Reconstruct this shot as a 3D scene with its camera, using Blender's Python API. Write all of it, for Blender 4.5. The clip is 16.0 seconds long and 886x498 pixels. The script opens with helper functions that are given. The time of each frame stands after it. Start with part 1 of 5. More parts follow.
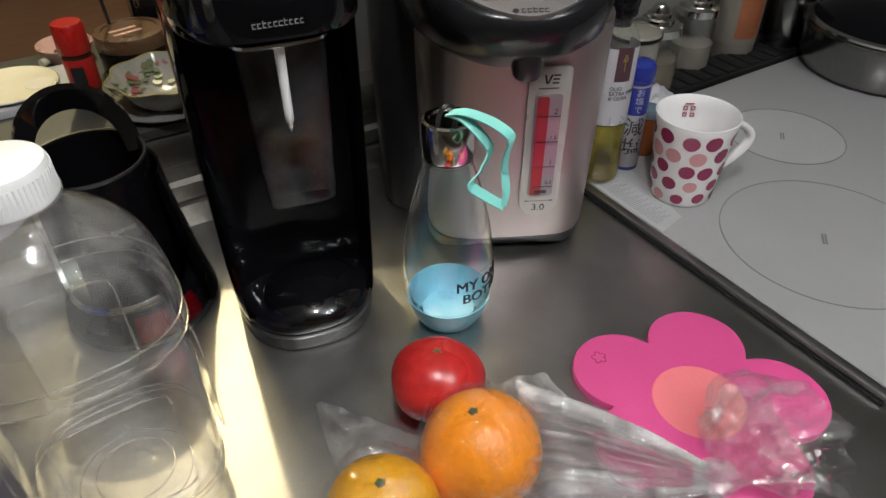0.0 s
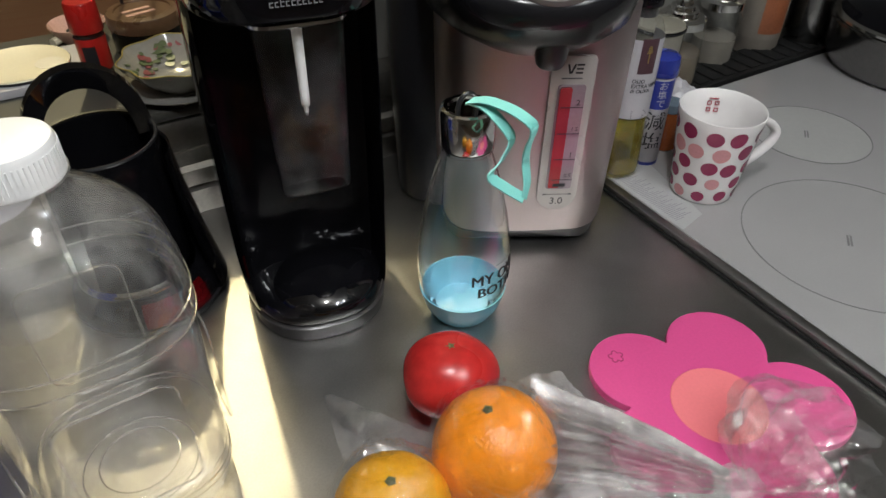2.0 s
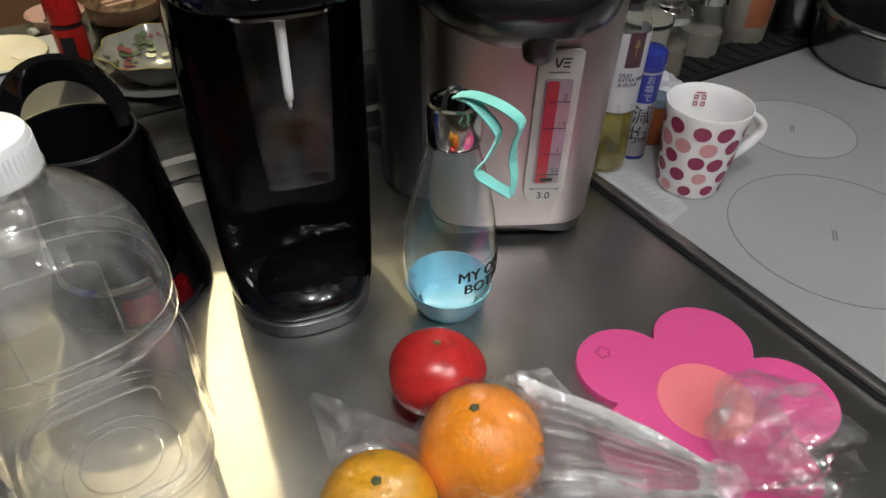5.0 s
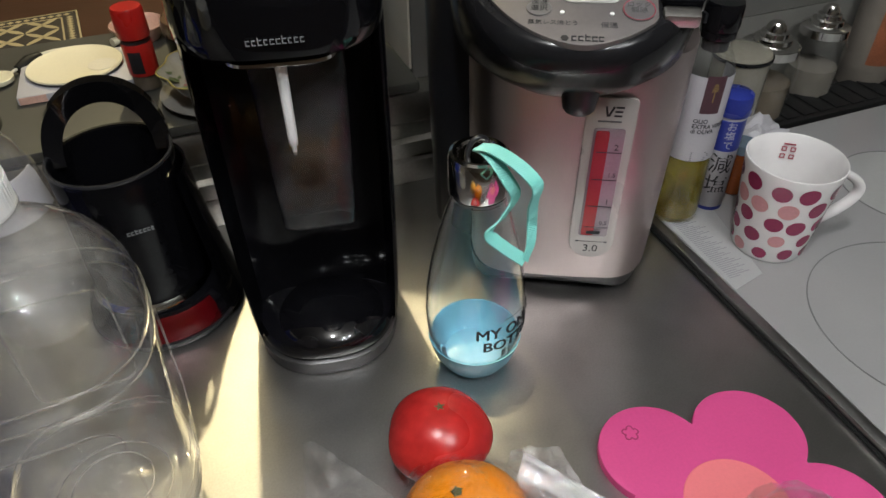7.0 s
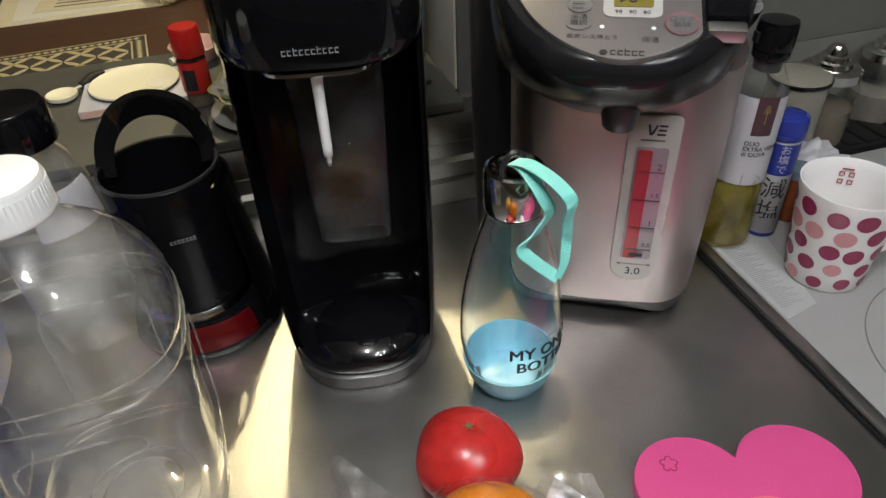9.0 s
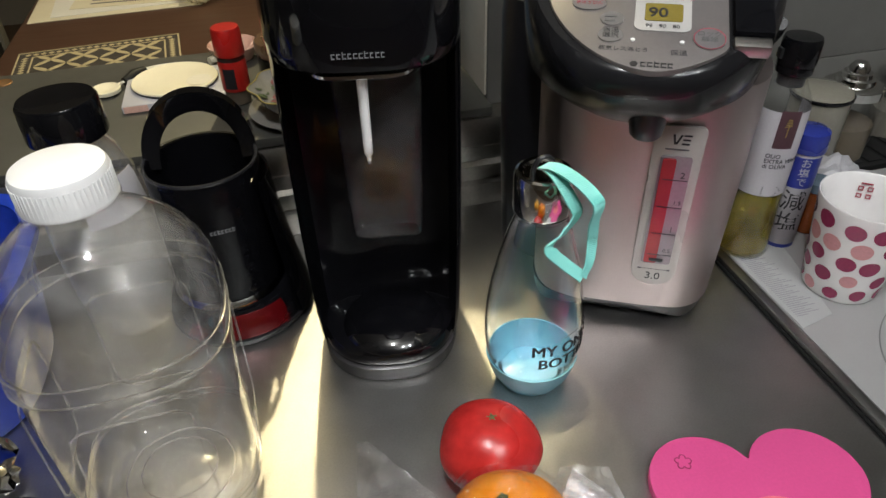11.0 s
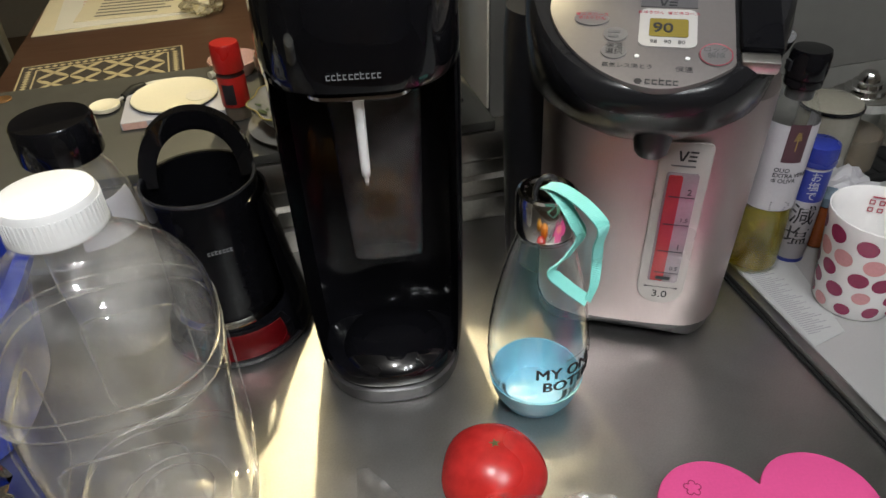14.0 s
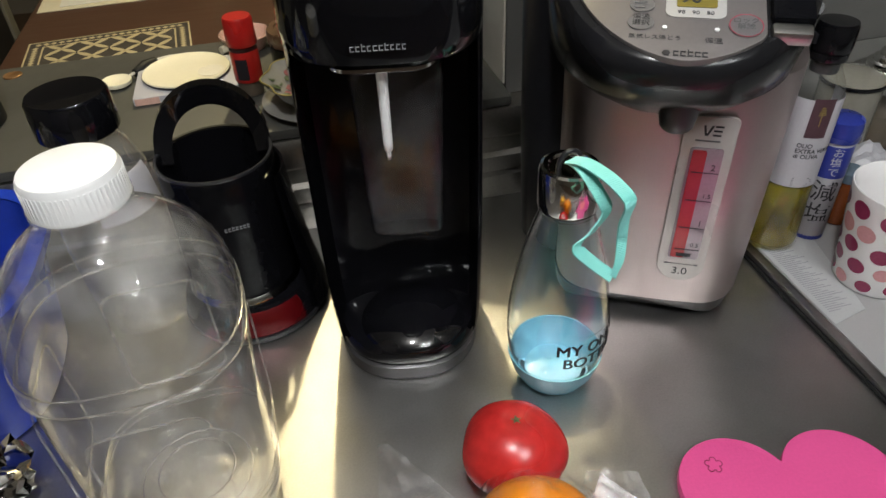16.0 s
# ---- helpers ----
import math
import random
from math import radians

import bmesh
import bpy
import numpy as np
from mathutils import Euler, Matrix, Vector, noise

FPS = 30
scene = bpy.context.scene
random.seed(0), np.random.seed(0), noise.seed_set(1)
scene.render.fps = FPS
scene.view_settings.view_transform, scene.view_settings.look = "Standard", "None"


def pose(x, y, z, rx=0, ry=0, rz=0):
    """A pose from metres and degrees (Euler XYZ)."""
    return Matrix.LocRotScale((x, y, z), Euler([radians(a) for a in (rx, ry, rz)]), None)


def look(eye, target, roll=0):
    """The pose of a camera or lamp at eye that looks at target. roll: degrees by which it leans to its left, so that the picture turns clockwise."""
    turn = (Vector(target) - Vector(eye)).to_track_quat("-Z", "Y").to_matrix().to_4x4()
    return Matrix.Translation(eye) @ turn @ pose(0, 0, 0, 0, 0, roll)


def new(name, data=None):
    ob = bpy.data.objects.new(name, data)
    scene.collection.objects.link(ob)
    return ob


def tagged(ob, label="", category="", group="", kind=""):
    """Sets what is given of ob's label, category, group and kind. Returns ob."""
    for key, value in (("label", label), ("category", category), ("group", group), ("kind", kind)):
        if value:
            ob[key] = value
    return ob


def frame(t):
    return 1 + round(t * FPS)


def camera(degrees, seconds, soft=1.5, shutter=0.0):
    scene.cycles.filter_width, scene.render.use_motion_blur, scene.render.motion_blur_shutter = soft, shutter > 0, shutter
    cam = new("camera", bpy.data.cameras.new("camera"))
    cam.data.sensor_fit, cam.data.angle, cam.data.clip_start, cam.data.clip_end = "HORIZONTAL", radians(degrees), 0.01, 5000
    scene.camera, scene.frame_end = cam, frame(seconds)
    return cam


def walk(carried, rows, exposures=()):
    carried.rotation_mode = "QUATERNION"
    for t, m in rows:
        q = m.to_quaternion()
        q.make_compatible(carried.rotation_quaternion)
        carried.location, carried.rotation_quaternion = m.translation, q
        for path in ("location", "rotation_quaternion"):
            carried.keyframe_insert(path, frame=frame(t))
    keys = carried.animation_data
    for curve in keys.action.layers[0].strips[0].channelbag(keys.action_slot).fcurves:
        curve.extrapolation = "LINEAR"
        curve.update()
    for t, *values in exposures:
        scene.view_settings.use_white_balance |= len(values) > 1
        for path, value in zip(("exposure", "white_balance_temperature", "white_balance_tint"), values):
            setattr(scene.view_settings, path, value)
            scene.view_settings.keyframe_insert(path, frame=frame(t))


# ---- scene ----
cam = camera(64.9, 16.0)
PATH = [
    (0, (-0.06, 0.066, 0.503), (0.769, 1.391, -0.744), -0.3),
    (0.5, (-0.059, 0.064, 0.502), (0.783, 1.376, -0.751), -0.6),
    (1, (-0.06, 0.065, 0.496), (0.773, 1.383, -0.757), -0.4),
    (1.5, (-0.058, 0.072, 0.49), (0.774, 1.385, -0.768), 0.4),
    (2, (-0.059, 0.081, 0.492), (0.744, 1.406, -0.772), 0.6),
    (2.5, (-0.077, 0.082, 0.503), (0.741, 1.398, -0.762), 3.0),
    (3, (-0.073, 0.089, 0.498), (0.763, 1.391, -0.769), 3.7),
    (3.5, (-0.063, 0.089, 0.499), (0.781, 1.378, -0.775), 2.8),
    (4, (-0.056, 0.086, 0.494), (0.781, 1.382, -0.779), 1.8),
    (4.2, (-0.056, 0.086, 0.491), (0.779, 1.382, -0.783), 1.6),
    (6.3, (-0.044, 0.107, 0.491), (0.764, 1.39, -0.814), 1.3),
    (6.5, (-0.033, 0.113, 0.498), (0.71, 1.445, -0.796), 0.6),
    (7, (0.037, 0.105, 0.502), (0.588, 1.534, -0.784), -0.7),
    (7.5, (0.065, 0.091, 0.504), (0.522, 1.559, -0.775), -0.7),
    (8, (0.057, 0.089, 0.506), (0.535, 1.591, -0.725), 0.1),
    (8.5, (0.045, 0.113, 0.496), (0.484, 1.625, -0.737), -1.7),
    (9, (0.051, 0.099, 0.491), (0.474, 1.625, -0.731), -2.6),
    (11.3, (0.032, 0.08, 0.507), (0.416, 1.63, -0.698), -1.6),
    (11.5, (0.036, 0.081, 0.51), (0.416, 1.635, -0.69), -1.8),
    (12, (0.035, 0.088, 0.508), (0.404, 1.648, -0.688), -1.9),
    (12.5, (0.034, 0.09, 0.508), (0.388, 1.661, -0.678), -1.5),
    (13, (0.035, 0.093, 0.514), (0.394, 1.662, -0.673), -0.5),
    (13.5, (0.04, 0.097, 0.509), (0.404, 1.666, -0.678), -1.2),
    (14, (0.042, 0.096, 0.503), (0.414, 1.657, -0.692), -2.3),
    (14.5, (0.033, 0.098, 0.497), (0.394, 1.641, -0.723), -2.5),
    (15, (0.032, 0.099, 0.499), (0.396, 1.63, -0.736), -2.0),
    (15.5, (0.028, 0.1, 0.498), (0.383, 1.631, -0.739), -2.2),
    (16, (0.03, 0.102, 0.498), (0.379, 1.631, -0.743), -2.6),
]
walk(cam, [(t, look(eye, target, roll)) for t, eye, target, roll in PATH], exposures=((0.0, 0.0), (4.0, 0.0), (6.7, -0.09), (8.2, 0.0), (9.0, 0.04), (12.0, 0.11), (14.5, 0.15), (16.0, 0.12)))

# ---- light ----
def point_lamp(name, loc, watts, colour, radius):
    d = bpy.data.lights.new(name, "POINT")
    d.energy, d.color, d.shadow_soft_size = watts, colour, radius
    ob = new(name, d)
    ob.location = loc
    return ob


world = bpy.data.worlds.new("world")
scene.world = world
world.use_nodes = True
world.node_tree.nodes["Background"].inputs[0].default_value = (0.9, 0.85, 0.8, 1)
world.node_tree.nodes["Background"].inputs[1].default_value = 0.02
point_lamp("dining_lamp", (0.21, 1.78, 1.42), 47, (1.0, 0.86, 0.50), 0.022)
for bx, by in ((0.00, -0.22), (0.21, -0.07), (0.13, 0.18), (-0.13, 0.18), (-0.21, -0.07)):
    point_lamp("ceiling_bulb", (0.45 + bx, -0.50 + by, 1.40), 8.6, (0.93, 0.975, 1.0), 0.022)
point_lamp("ceiling_lamp", (-0.07, 0.05, 1.44), 30.5, (0.95, 0.97, 0.99), 0.055)


# ---- materials ----
def nodes_of(name):
    m = bpy.data.materials.new(name)
    m.use_nodes = True
    return m, m.node_tree.nodes, m.node_tree.links, m.node_tree.nodes["Principled BSDF"]


def pbr(name, col, rough=0.5, metal=0.0, grain=60.0, vary=0.12, bump=0.0, bump_scale=300.0, stretch=(1, 1, 1), coat=0.0, spec=0.5, rough_vary=0.15):
    """A painted, metal, plastic or stone surface with two scales of variation."""
    m, n, l, p = nodes_of(name)
    p.inputs["Metallic"].default_value = metal
    p.inputs["Coat Weight"].default_value = coat
    p.inputs["Coat Roughness"].default_value = 0.05
    p.inputs["Specular IOR Level"].default_value = spec
    tc, mp = n.new("ShaderNodeTexCoord"), n.new("ShaderNodeMapping")
    mp.inputs["Scale"].default_value = stretch
    l.new(tc.outputs["Object"], mp.inputs["Vector"])
    fine, wide = n.new("ShaderNodeTexNoise"), n.new("ShaderNodeTexNoise")
    fine.inputs["Scale"].default_value, fine.inputs["Detail"].default_value = grain * 6, 4
    wide.inputs["Scale"].default_value, wide.inputs["Detail"].default_value = grain * 0.25, 3
    l.new(mp.outputs[0], fine.inputs["Vector"])
    l.new(mp.outputs[0], wide.inputs["Vector"])
    add = n.new("ShaderNodeMath")
    add.operation = "ADD"
    l.new(fine.outputs["Fac"], add.inputs[0])
    l.new(wide.outputs["Fac"], add.inputs[1])
    ramp = n.new("ShaderNodeMapRange")
    ramp.inputs["From Min"].default_value, ramp.inputs["From Max"].default_value = 0.6, 1.4
    ramp.inputs["To Min"].default_value, ramp.inputs["To Max"].default_value = 1 - vary, 1 + vary
    ramp.clamp = False
    l.new(add.outputs[0], ramp.inputs["Value"])
    mix = n.new("ShaderNodeVectorMath")
    mix.operation = "SCALE"
    mix.inputs[0].default_value = col
    l.new(ramp.outputs[0], mix.inputs["Scale"])
    l.new(mix.outputs[0], p.inputs["Base Color"])
    rr = n.new("ShaderNodeMapRange")
    rr.inputs["From Min"].default_value, rr.inputs["From Max"].default_value = 0.3, 0.7
    rr.inputs["To Min"].default_value, rr.inputs["To Max"].default_value = rough * (1 - rough_vary), min(1, rough * (1 + rough_vary))
    rr.clamp = False
    l.new(wide.outputs["Fac"], rr.inputs["Value"])
    l.new(rr.outputs[0], p.inputs["Roughness"])
    if bump:
        bt, bn = n.new("ShaderNodeTexNoise"), n.new("ShaderNodeBump")
        bt.inputs["Scale"].default_value, bt.inputs["Detail"].default_value = bump_scale, 3
        bn.inputs["Strength"].default_value, bn.inputs["Distance"].default_value = bump, 0.001
        l.new(mp.outputs[0], bt.inputs["Vector"])
        l.new(bt.outputs["Fac"], bn.inputs["Height"])
        l.new(bn.outputs[0], p.inputs["Normal"])
    return m


def clear(name, tint=(1, 1, 1), haze=0.04, haze_col=(0.9, 0.9, 0.88), rough=0.04, bump=0.0, bump_scale=60.0, gloss=1.0, edge=0.6, floor=0.045, patch=30.0, stretch=(1, 1, 1)):
    """A thin clear wall: lets light through, shines by Fresnel, and has a little haze."""
    m, n, l, p = nodes_of(name)
    n.remove(p)
    out = n["Material Output"]
    tr, gl, df, fr = n.new("ShaderNodeBsdfTransparent"), n.new("ShaderNodeBsdfGlossy"), n.new("ShaderNodeBsdfDiffuse"), n.new("ShaderNodeLayerWeight")
    tr.inputs["Color"].default_value = (*tint, 1)
    gl.inputs["Roughness"].default_value = rough
    gl.inputs["Color"].default_value = (gloss, gloss, gloss, 1)
    df.inputs["Color"].default_value = (*haze_col, 1)
    fr.inputs["Blend"].default_value = 0.5
    pw, mr = n.new("ShaderNodeMath"), n.new("ShaderNodeMapRange")
    pw.operation, pw.inputs[1].default_value = "POWER", 4.0
    mr.inputs["To Min"].default_value, mr.inputs["To Max"].default_value = floor, edge
    l.new(fr.outputs["Facing"], pw.inputs[0])
    l.new(pw.outputs[0], mr.inputs["Value"])
    m1, m2 = n.new("ShaderNodeMixShader"), n.new("ShaderNodeMixShader")
    tc, nt, rg = n.new("ShaderNodeTexCoord"), n.new("ShaderNodeTexNoise"), n.new("ShaderNodeMapRange")
    nt.inputs["Scale"].default_value, nt.inputs["Detail"].default_value, nt.inputs["Distortion"].default_value = patch, 4, 0.6
    mp = n.new("ShaderNodeMapping")
    mp.inputs["Scale"].default_value = stretch
    l.new(tc.outputs["Object"], mp.inputs["Vector"])
    l.new(mp.outputs[0], nt.inputs["Vector"])
    rg.inputs["From Min"].default_value, rg.inputs["From Max"].default_value = 0.40, 0.68
    rg.inputs["To Min"].default_value, rg.inputs["To Max"].default_value = haze * 0.2, haze * 2.1
    l.new(nt.outputs["Fac"], rg.inputs["Value"])
    l.new(rg.outputs[0], m1.inputs["Fac"])
    l.new(tr.outputs[0], m1.inputs[1])
    l.new(df.outputs[0], m1.inputs[2])
    l.new(mr.outputs[0], m2.inputs["Fac"])
    l.new(m1.outputs[0], m2.inputs[1])
    l.new(gl.outputs[0], m2.inputs[2])
    l.new(m2.outputs[0], out.inputs["Surface"])
    if bump:
        bt, bn = n.new("ShaderNodeTexNoise"), n.new("ShaderNodeBump")
        bt.inputs["Scale"].default_value, bt.inputs["Detail"].default_value, bt.inputs["Distortion"].default_value = bump_scale, 4, 1.5
        bn.inputs["Strength"].default_value, bn.inputs["Distance"].default_value = bump, 0.008
        l.new(tc.outputs["Object"], bt.inputs["Vector"])
        l.new(bt.outputs["Fac"], bn.inputs["Height"])
        for s in (gl, fr):
            l.new(bn.outputs[0], s.inputs["Normal"])
    return m


def solid_glass(name, tint, rough=0.02, ior=1.46):
    """Clear material with real refraction, for walls that have an inside and an outside."""
    m, n, l, p = nodes_of(name)
    p.inputs["Base Color"].default_value = (*tint, 1)
    p.inputs["Transmission Weight"].default_value = 1.0
    p.inputs["IOR"].default_value = ior
    tc, nt, rg = n.new("ShaderNodeTexCoord"), n.new("ShaderNodeTexNoise"), n.new("ShaderNodeMapRange")
    nt.inputs["Scale"].default_value, nt.inputs["Detail"].default_value = 40, 4
    l.new(tc.outputs["Object"], nt.inputs["Vector"])
    rg.inputs["From Min"].default_value, rg.inputs["From Max"].default_value = 0.4, 0.75
    rg.inputs["To Min"].default_value, rg.inputs["To Max"].default_value = rough, rough * 4
    l.new(nt.outputs["Fac"], rg.inputs["Value"])
    l.new(rg.outputs[0], p.inputs["Roughness"])
    return m


STEEL = pbr("worktop_steel", (0.50, 0.49, 0.475), 0.305, 1.0, 90, 0.12, 0.24, 1500, rough_vary=0.06)
wp = STEEL.node_tree.nodes["Principled BSDF"]
tang = STEEL.node_tree.nodes.new("ShaderNodeCombineXYZ")
tang.inputs[1].default_value = 1.0
wp.inputs["Anisotropic"].default_value = 0.5
STEEL.node_tree.links.new(tang.outputs[0], wp.inputs["Tangent"])
RISER = pbr("riser_steel", (0.46, 0.44, 0.40), 0.33, 1.0, 40, 0.14)
STEEL_EDGE = pbr("steel_edge", (0.42, 0.41, 0.39), 0.32, 1.0, 40, 0.08)
CHROME = pbr("chrome", (0.72, 0.71, 0.69), 0.10, 1.0, 20, 0.05)
BLACK_GLOSS = pbr("black_gloss_plastic", (0.004, 0.004, 0.005), 0.06, 0, 30, 0.2, spec=0.42)
COLUMN_BLACK = pbr("column_black", (0.004, 0.004, 0.005), 0.07, 0, 30, 0.2, spec=0.11)
FOOT_BLACK = pbr("foot_black", (0.004, 0.004, 0.005), 0.03, 0, 30, 0.2, spec=0.75)
LID = pbr("lid_plastic", (0.011, 0.0108, 0.012), 0.20, 0, 40, 0.1, spec=0.24)
# Steel of pan and canister, darkened to stand for shade behind the hob.
SHADED_STEEL = pbr("shaded_steel", (0.24, 0.235, 0.23), 0.20, 1.0, 30, 0.12)
BLACK_PLASTIC = pbr("black_plastic", (0.012, 0.012, 0.014), 0.33, 0, 30, 0.2)
BLACK_MATT = pbr("black_matt", (0.010, 0.010, 0.010), 0.55, 0, 30, 0.2, spec=0.2)
DARK_GREY = pbr("dark_grey_plastic", (0.014, 0.0135, 0.015), 0.22, 0, 40, 0.1)
GREY_PLATE = pbr("grey_plate", (0.030, 0.030, 0.033), 0.16, 0, 30, 0.15)
RING = pbr("dark_silver_ring", (0.060, 0.058, 0.060), 0.32, 0.6, 40, 0.06)
SILVER_PLASTIC = pbr("silver_plastic", (0.30, 0.29, 0.29), 0.30, 0.7, 40, 0.06)
FOOT_GREY = pbr("foot_grey", (0.032, 0.030, 0.030), 0.32, 0, 40, 0.1)
CHAMPAGNE = pbr("champagne_steel", (0.505, 0.435, 0.425), 0.40, 1.0, 40, 0.05, 0.08, 900, (8, 8, 1))
PANEL = pbr("control_panel", (0.155, 0.140, 0.135), 0.42, 0.25, 60, 0.06)
WHITE = pbr("white_plastic", (0.80, 0.80, 0.79), 0.35, 0, 40, 0.03)
PORCELAIN = pbr("white_porcelain", (0.78, 0.76, 0.75), 0.12, 0, 20, 0.03, coat=0.5)
DISH = pbr("dish_glaze", (0.27, 0.26, 0.235), 0.15, 0, 40, 0.08)
DOT_DARK = pbr("plum_glaze", (0.27, 0.035, 0.09), 0.15, 0, 60, 0.12)
DOT_PALE = pbr("pale_pink_glaze", (0.62, 0.30, 0.31), 0.15, 0, 60, 0.12)
TOMATO = pbr("tomato_skin", (0.50, 0.024, 0.022), 0.28, 0, 18, 0.25, 0.05, 120)
ORANGE = pbr("orange_peel", (0.95, 0.30, 0.004), 0.33, 0, 40, 0.12, 0.55, 420)
YELLOW = pbr("yellow_peel", (0.78, 0.37, 0.006), 0.35, 0, 40, 0.12, 0.5, 420)
STEM = pbr("stem_green", (0.10, 0.11, 0.04), 0.7, 0, 200, 0.3)
SILICONE = pbr("pink_silicone", (0.67, 0.072, 0.255), 0.55, 0, 60, 0.06, 0.12, 700)
SILICONE_INK = pbr("dark_pink_silicone", (0.28, 0.012, 0.08), 0.6, 0, 60, 0.06)
CORAL = pbr("coral_silicone", (0.82, 0.20, 0.22), 0.55, 0, 60, 0.05, 0.12, 700)
HOB = pbr("hob_glass", (0.295, 0.29, 0.288), 0.30, 0, 60, 0.03, coat=0.3, rough_vary=0.04)
LEAFLET = pbr("leaflet_paper", (0.37, 0.37, 0.37), 0.6, 0, 60, 0.05)
LEAFLET_INK = pbr("leaflet_ink", (0.24, 0.24, 0.25), 0.6, 0, 60, 0.1)
TRIM = pbr("dull_trim", (0.30, 0.295, 0.285), 0.38, 1.0, 40, 0.1)
HOB_INK = pbr("hob_ink", (0.14, 0.14, 0.14), 0.4, 0, 30, 0.1)
HOB_WARM = pbr("hob_zone", (0.335, 0.335, 0.325), 0.32, 0, 30, 0.05)
RIDGE = clear("moulded_ridge", (0.95, 0.94, 0.93), 0.08, (0.85, 0.84, 0.80), 0.03, edge=0.95, floor=0.20)
TURQUOISE = pbr("turquoise_ribbon", (0.22, 0.60, 0.545), 0.45, 0, 80, 0.06, 0.3, 500)
AQUA = pbr("aqua_silicone", (0.115, 0.31, 0.40), 0.32, 0, 60, 0.05)
RED = pbr("red_plastic", (0.40, 0.012, 0.009), 0.32, 0, 60, 0.10)
RED_METAL = pbr("red_lacquer", (0.115, 0.003, 0.005), 0.18, 0.4, 30, 0.1, coat=0.6)
BLUE = pbr("blue_plastic", (0.008, 0.035, 0.36), 0.30, 0, 40, 0.10)
NAVY = pbr("blue_cap", (0.018, 0.03, 0.22), 0.30, 0, 40, 0.10)
ENAMEL = pbr("cream_enamel", (0.22, 0.205, 0.165), 0.14, 0, 30, 0.08, coat=0.4)
LABEL_WHITE = pbr("label_paper", (0.40, 0.39, 0.41), 0.55, 0, 90, 0.05)
LABEL_DARK = pbr("label_plum", (0.055, 0.022, 0.030), 0.5, 0, 90, 0.2)
GOLD_INK = pbr("gold_ink", (0.30, 0.24, 0.06), 0.45, 0.3, 90, 0.2)
INK = pbr("black_ink", (0.012, 0.012, 0.015), 0.5, 0, 50, 0.1)
INK_GREY = pbr("grey_ink", (0.12, 0.115, 0.12), 0.5, 0, 50, 0.1)
INK_RED = pbr("red_ink", (0.36, 0.03, 0.06), 0.5, 0, 50, 0.1)
SILVER_INK = pbr("silver_ink", (0.24, 0.24, 0.25), 0.40, 0.3, 50, 0.1)
GAUGE_RED = pbr("gauge_red", (0.38, 0.026, 0.032), 0.2, 0, 120, 0.15, coat=0.6)
GAUGE_PALE = pbr("gauge_pale", (0.36, 0.30, 0.33), 0.07, 0.2, 60, 0.1, coat=0.6)
GAUGE_PLATE = pbr("gauge_plate", (0.48, 0.455, 0.43), 0.30, 0.1, 60, 0.03)
DISPLAY_PLATE = pbr("display_plate", (0.40, 0.385, 0.37), 0.35, 0, 60, 0.03)
DISPLAY_HEAD = pbr("display_header", (0.10, 0.095, 0.10), 0.35, 0.2, 60, 0.1)
LCD = pbr("lcd_glass", (0.20, 0.155, 0.03), 0.25, 0, 60, 0.06)
OIL = clear("olive_oil", (0.70, 0.60, 0.015), 0.17, (0.58, 0.49, 0.004), 0.03, floor=0.06)
GLASS = clear("clear_glass", (0.96, 0.97, 0.96), 0.02)
PET = clear("clear_pet", (0.975, 0.972, 0.965), 0.085, (0.85, 0.83, 0.80), 0.03, 0.10, 24, edge=1.0, floor=0.06, patch=26, stretch=(1, 1, 0.35))
BOTTLE = solid_glass("clear_tritan", (0.985, 0.99, 1.0), 0.01, 1.50)
SHIELD = clear("smoky_shield", (0.82, 0.82, 0.84), 0.040, (0.6, 0.58, 0.6), 0.03, gloss=0.45, floor=0.05, edge=0.9)
FILM = clear("plastic_film", (0.985, 0.98, 0.975), 0.018, (0.75, 0.72, 0.72), 0.045, 1.0, 34, edge=0.9, floor=0.095)
CRINKLED = clear("crinkled_film", (0.98, 0.97, 0.97), 0.07, (0.80, 0.77, 0.77), 0.05, 0.6, 40, edge=0.9, floor=0.13)
GATHERED = clear("gathered_film", (0.96, 0.95, 0.95), 0.15, (0.82, 0.79, 0.79), 0.055, 0.35, 50, edge=0.9, floor=0.15)
LEDGE = pbr("grey_laminate", (0.050, 0.049, 0.043), 0.50, 0, 60, 0.10, 0.1, 700)
TABLE_WOOD = pbr("dark_table_wood", (0.085, 0.045, 0.030), 0.38, 0, 25, 0.18, 0.05, 200, (1, 8, 8))
MAT_CREAM = pbr("mat_cream", (0.52, 0.44, 0.27), 0.8, 0, 120, 0.08, 0.3, 900)
MAT_DARK = pbr("mat_dark", (0.05, 0.042, 0.038), 0.8, 0, 120, 0.1, 0.3, 900)
PAPER = pbr("paper", (0.68, 0.63, 0.50), 0.8, 0, 60, 0.06)
PAPER_WHITE = pbr("white_paper", (0.72, 0.71, 0.69), 0.7, 0, 60, 0.04)
CREAM_LID = pbr("cream_lid", (0.72, 0.66, 0.48), 0.45, 0, 60, 0.04)
BROWN = pbr("brown_powder", (0.115, 0.085, 0.055), 0.8, 0, 160, 0.3)
PALE_POWDER = pbr("pale_powder", (0.17, 0.15, 0.125), 0.8, 0, 160, 0.2)
DARK_LID = pbr("dark_brown_lid", (0.10, 0.055, 0.028), 0.3, 0, 60, 0.2)
PETAL_PAINT = pbr("petal_paint", (0.20, 0.05, 0.055), 0.3, 0, 160, 0.3)
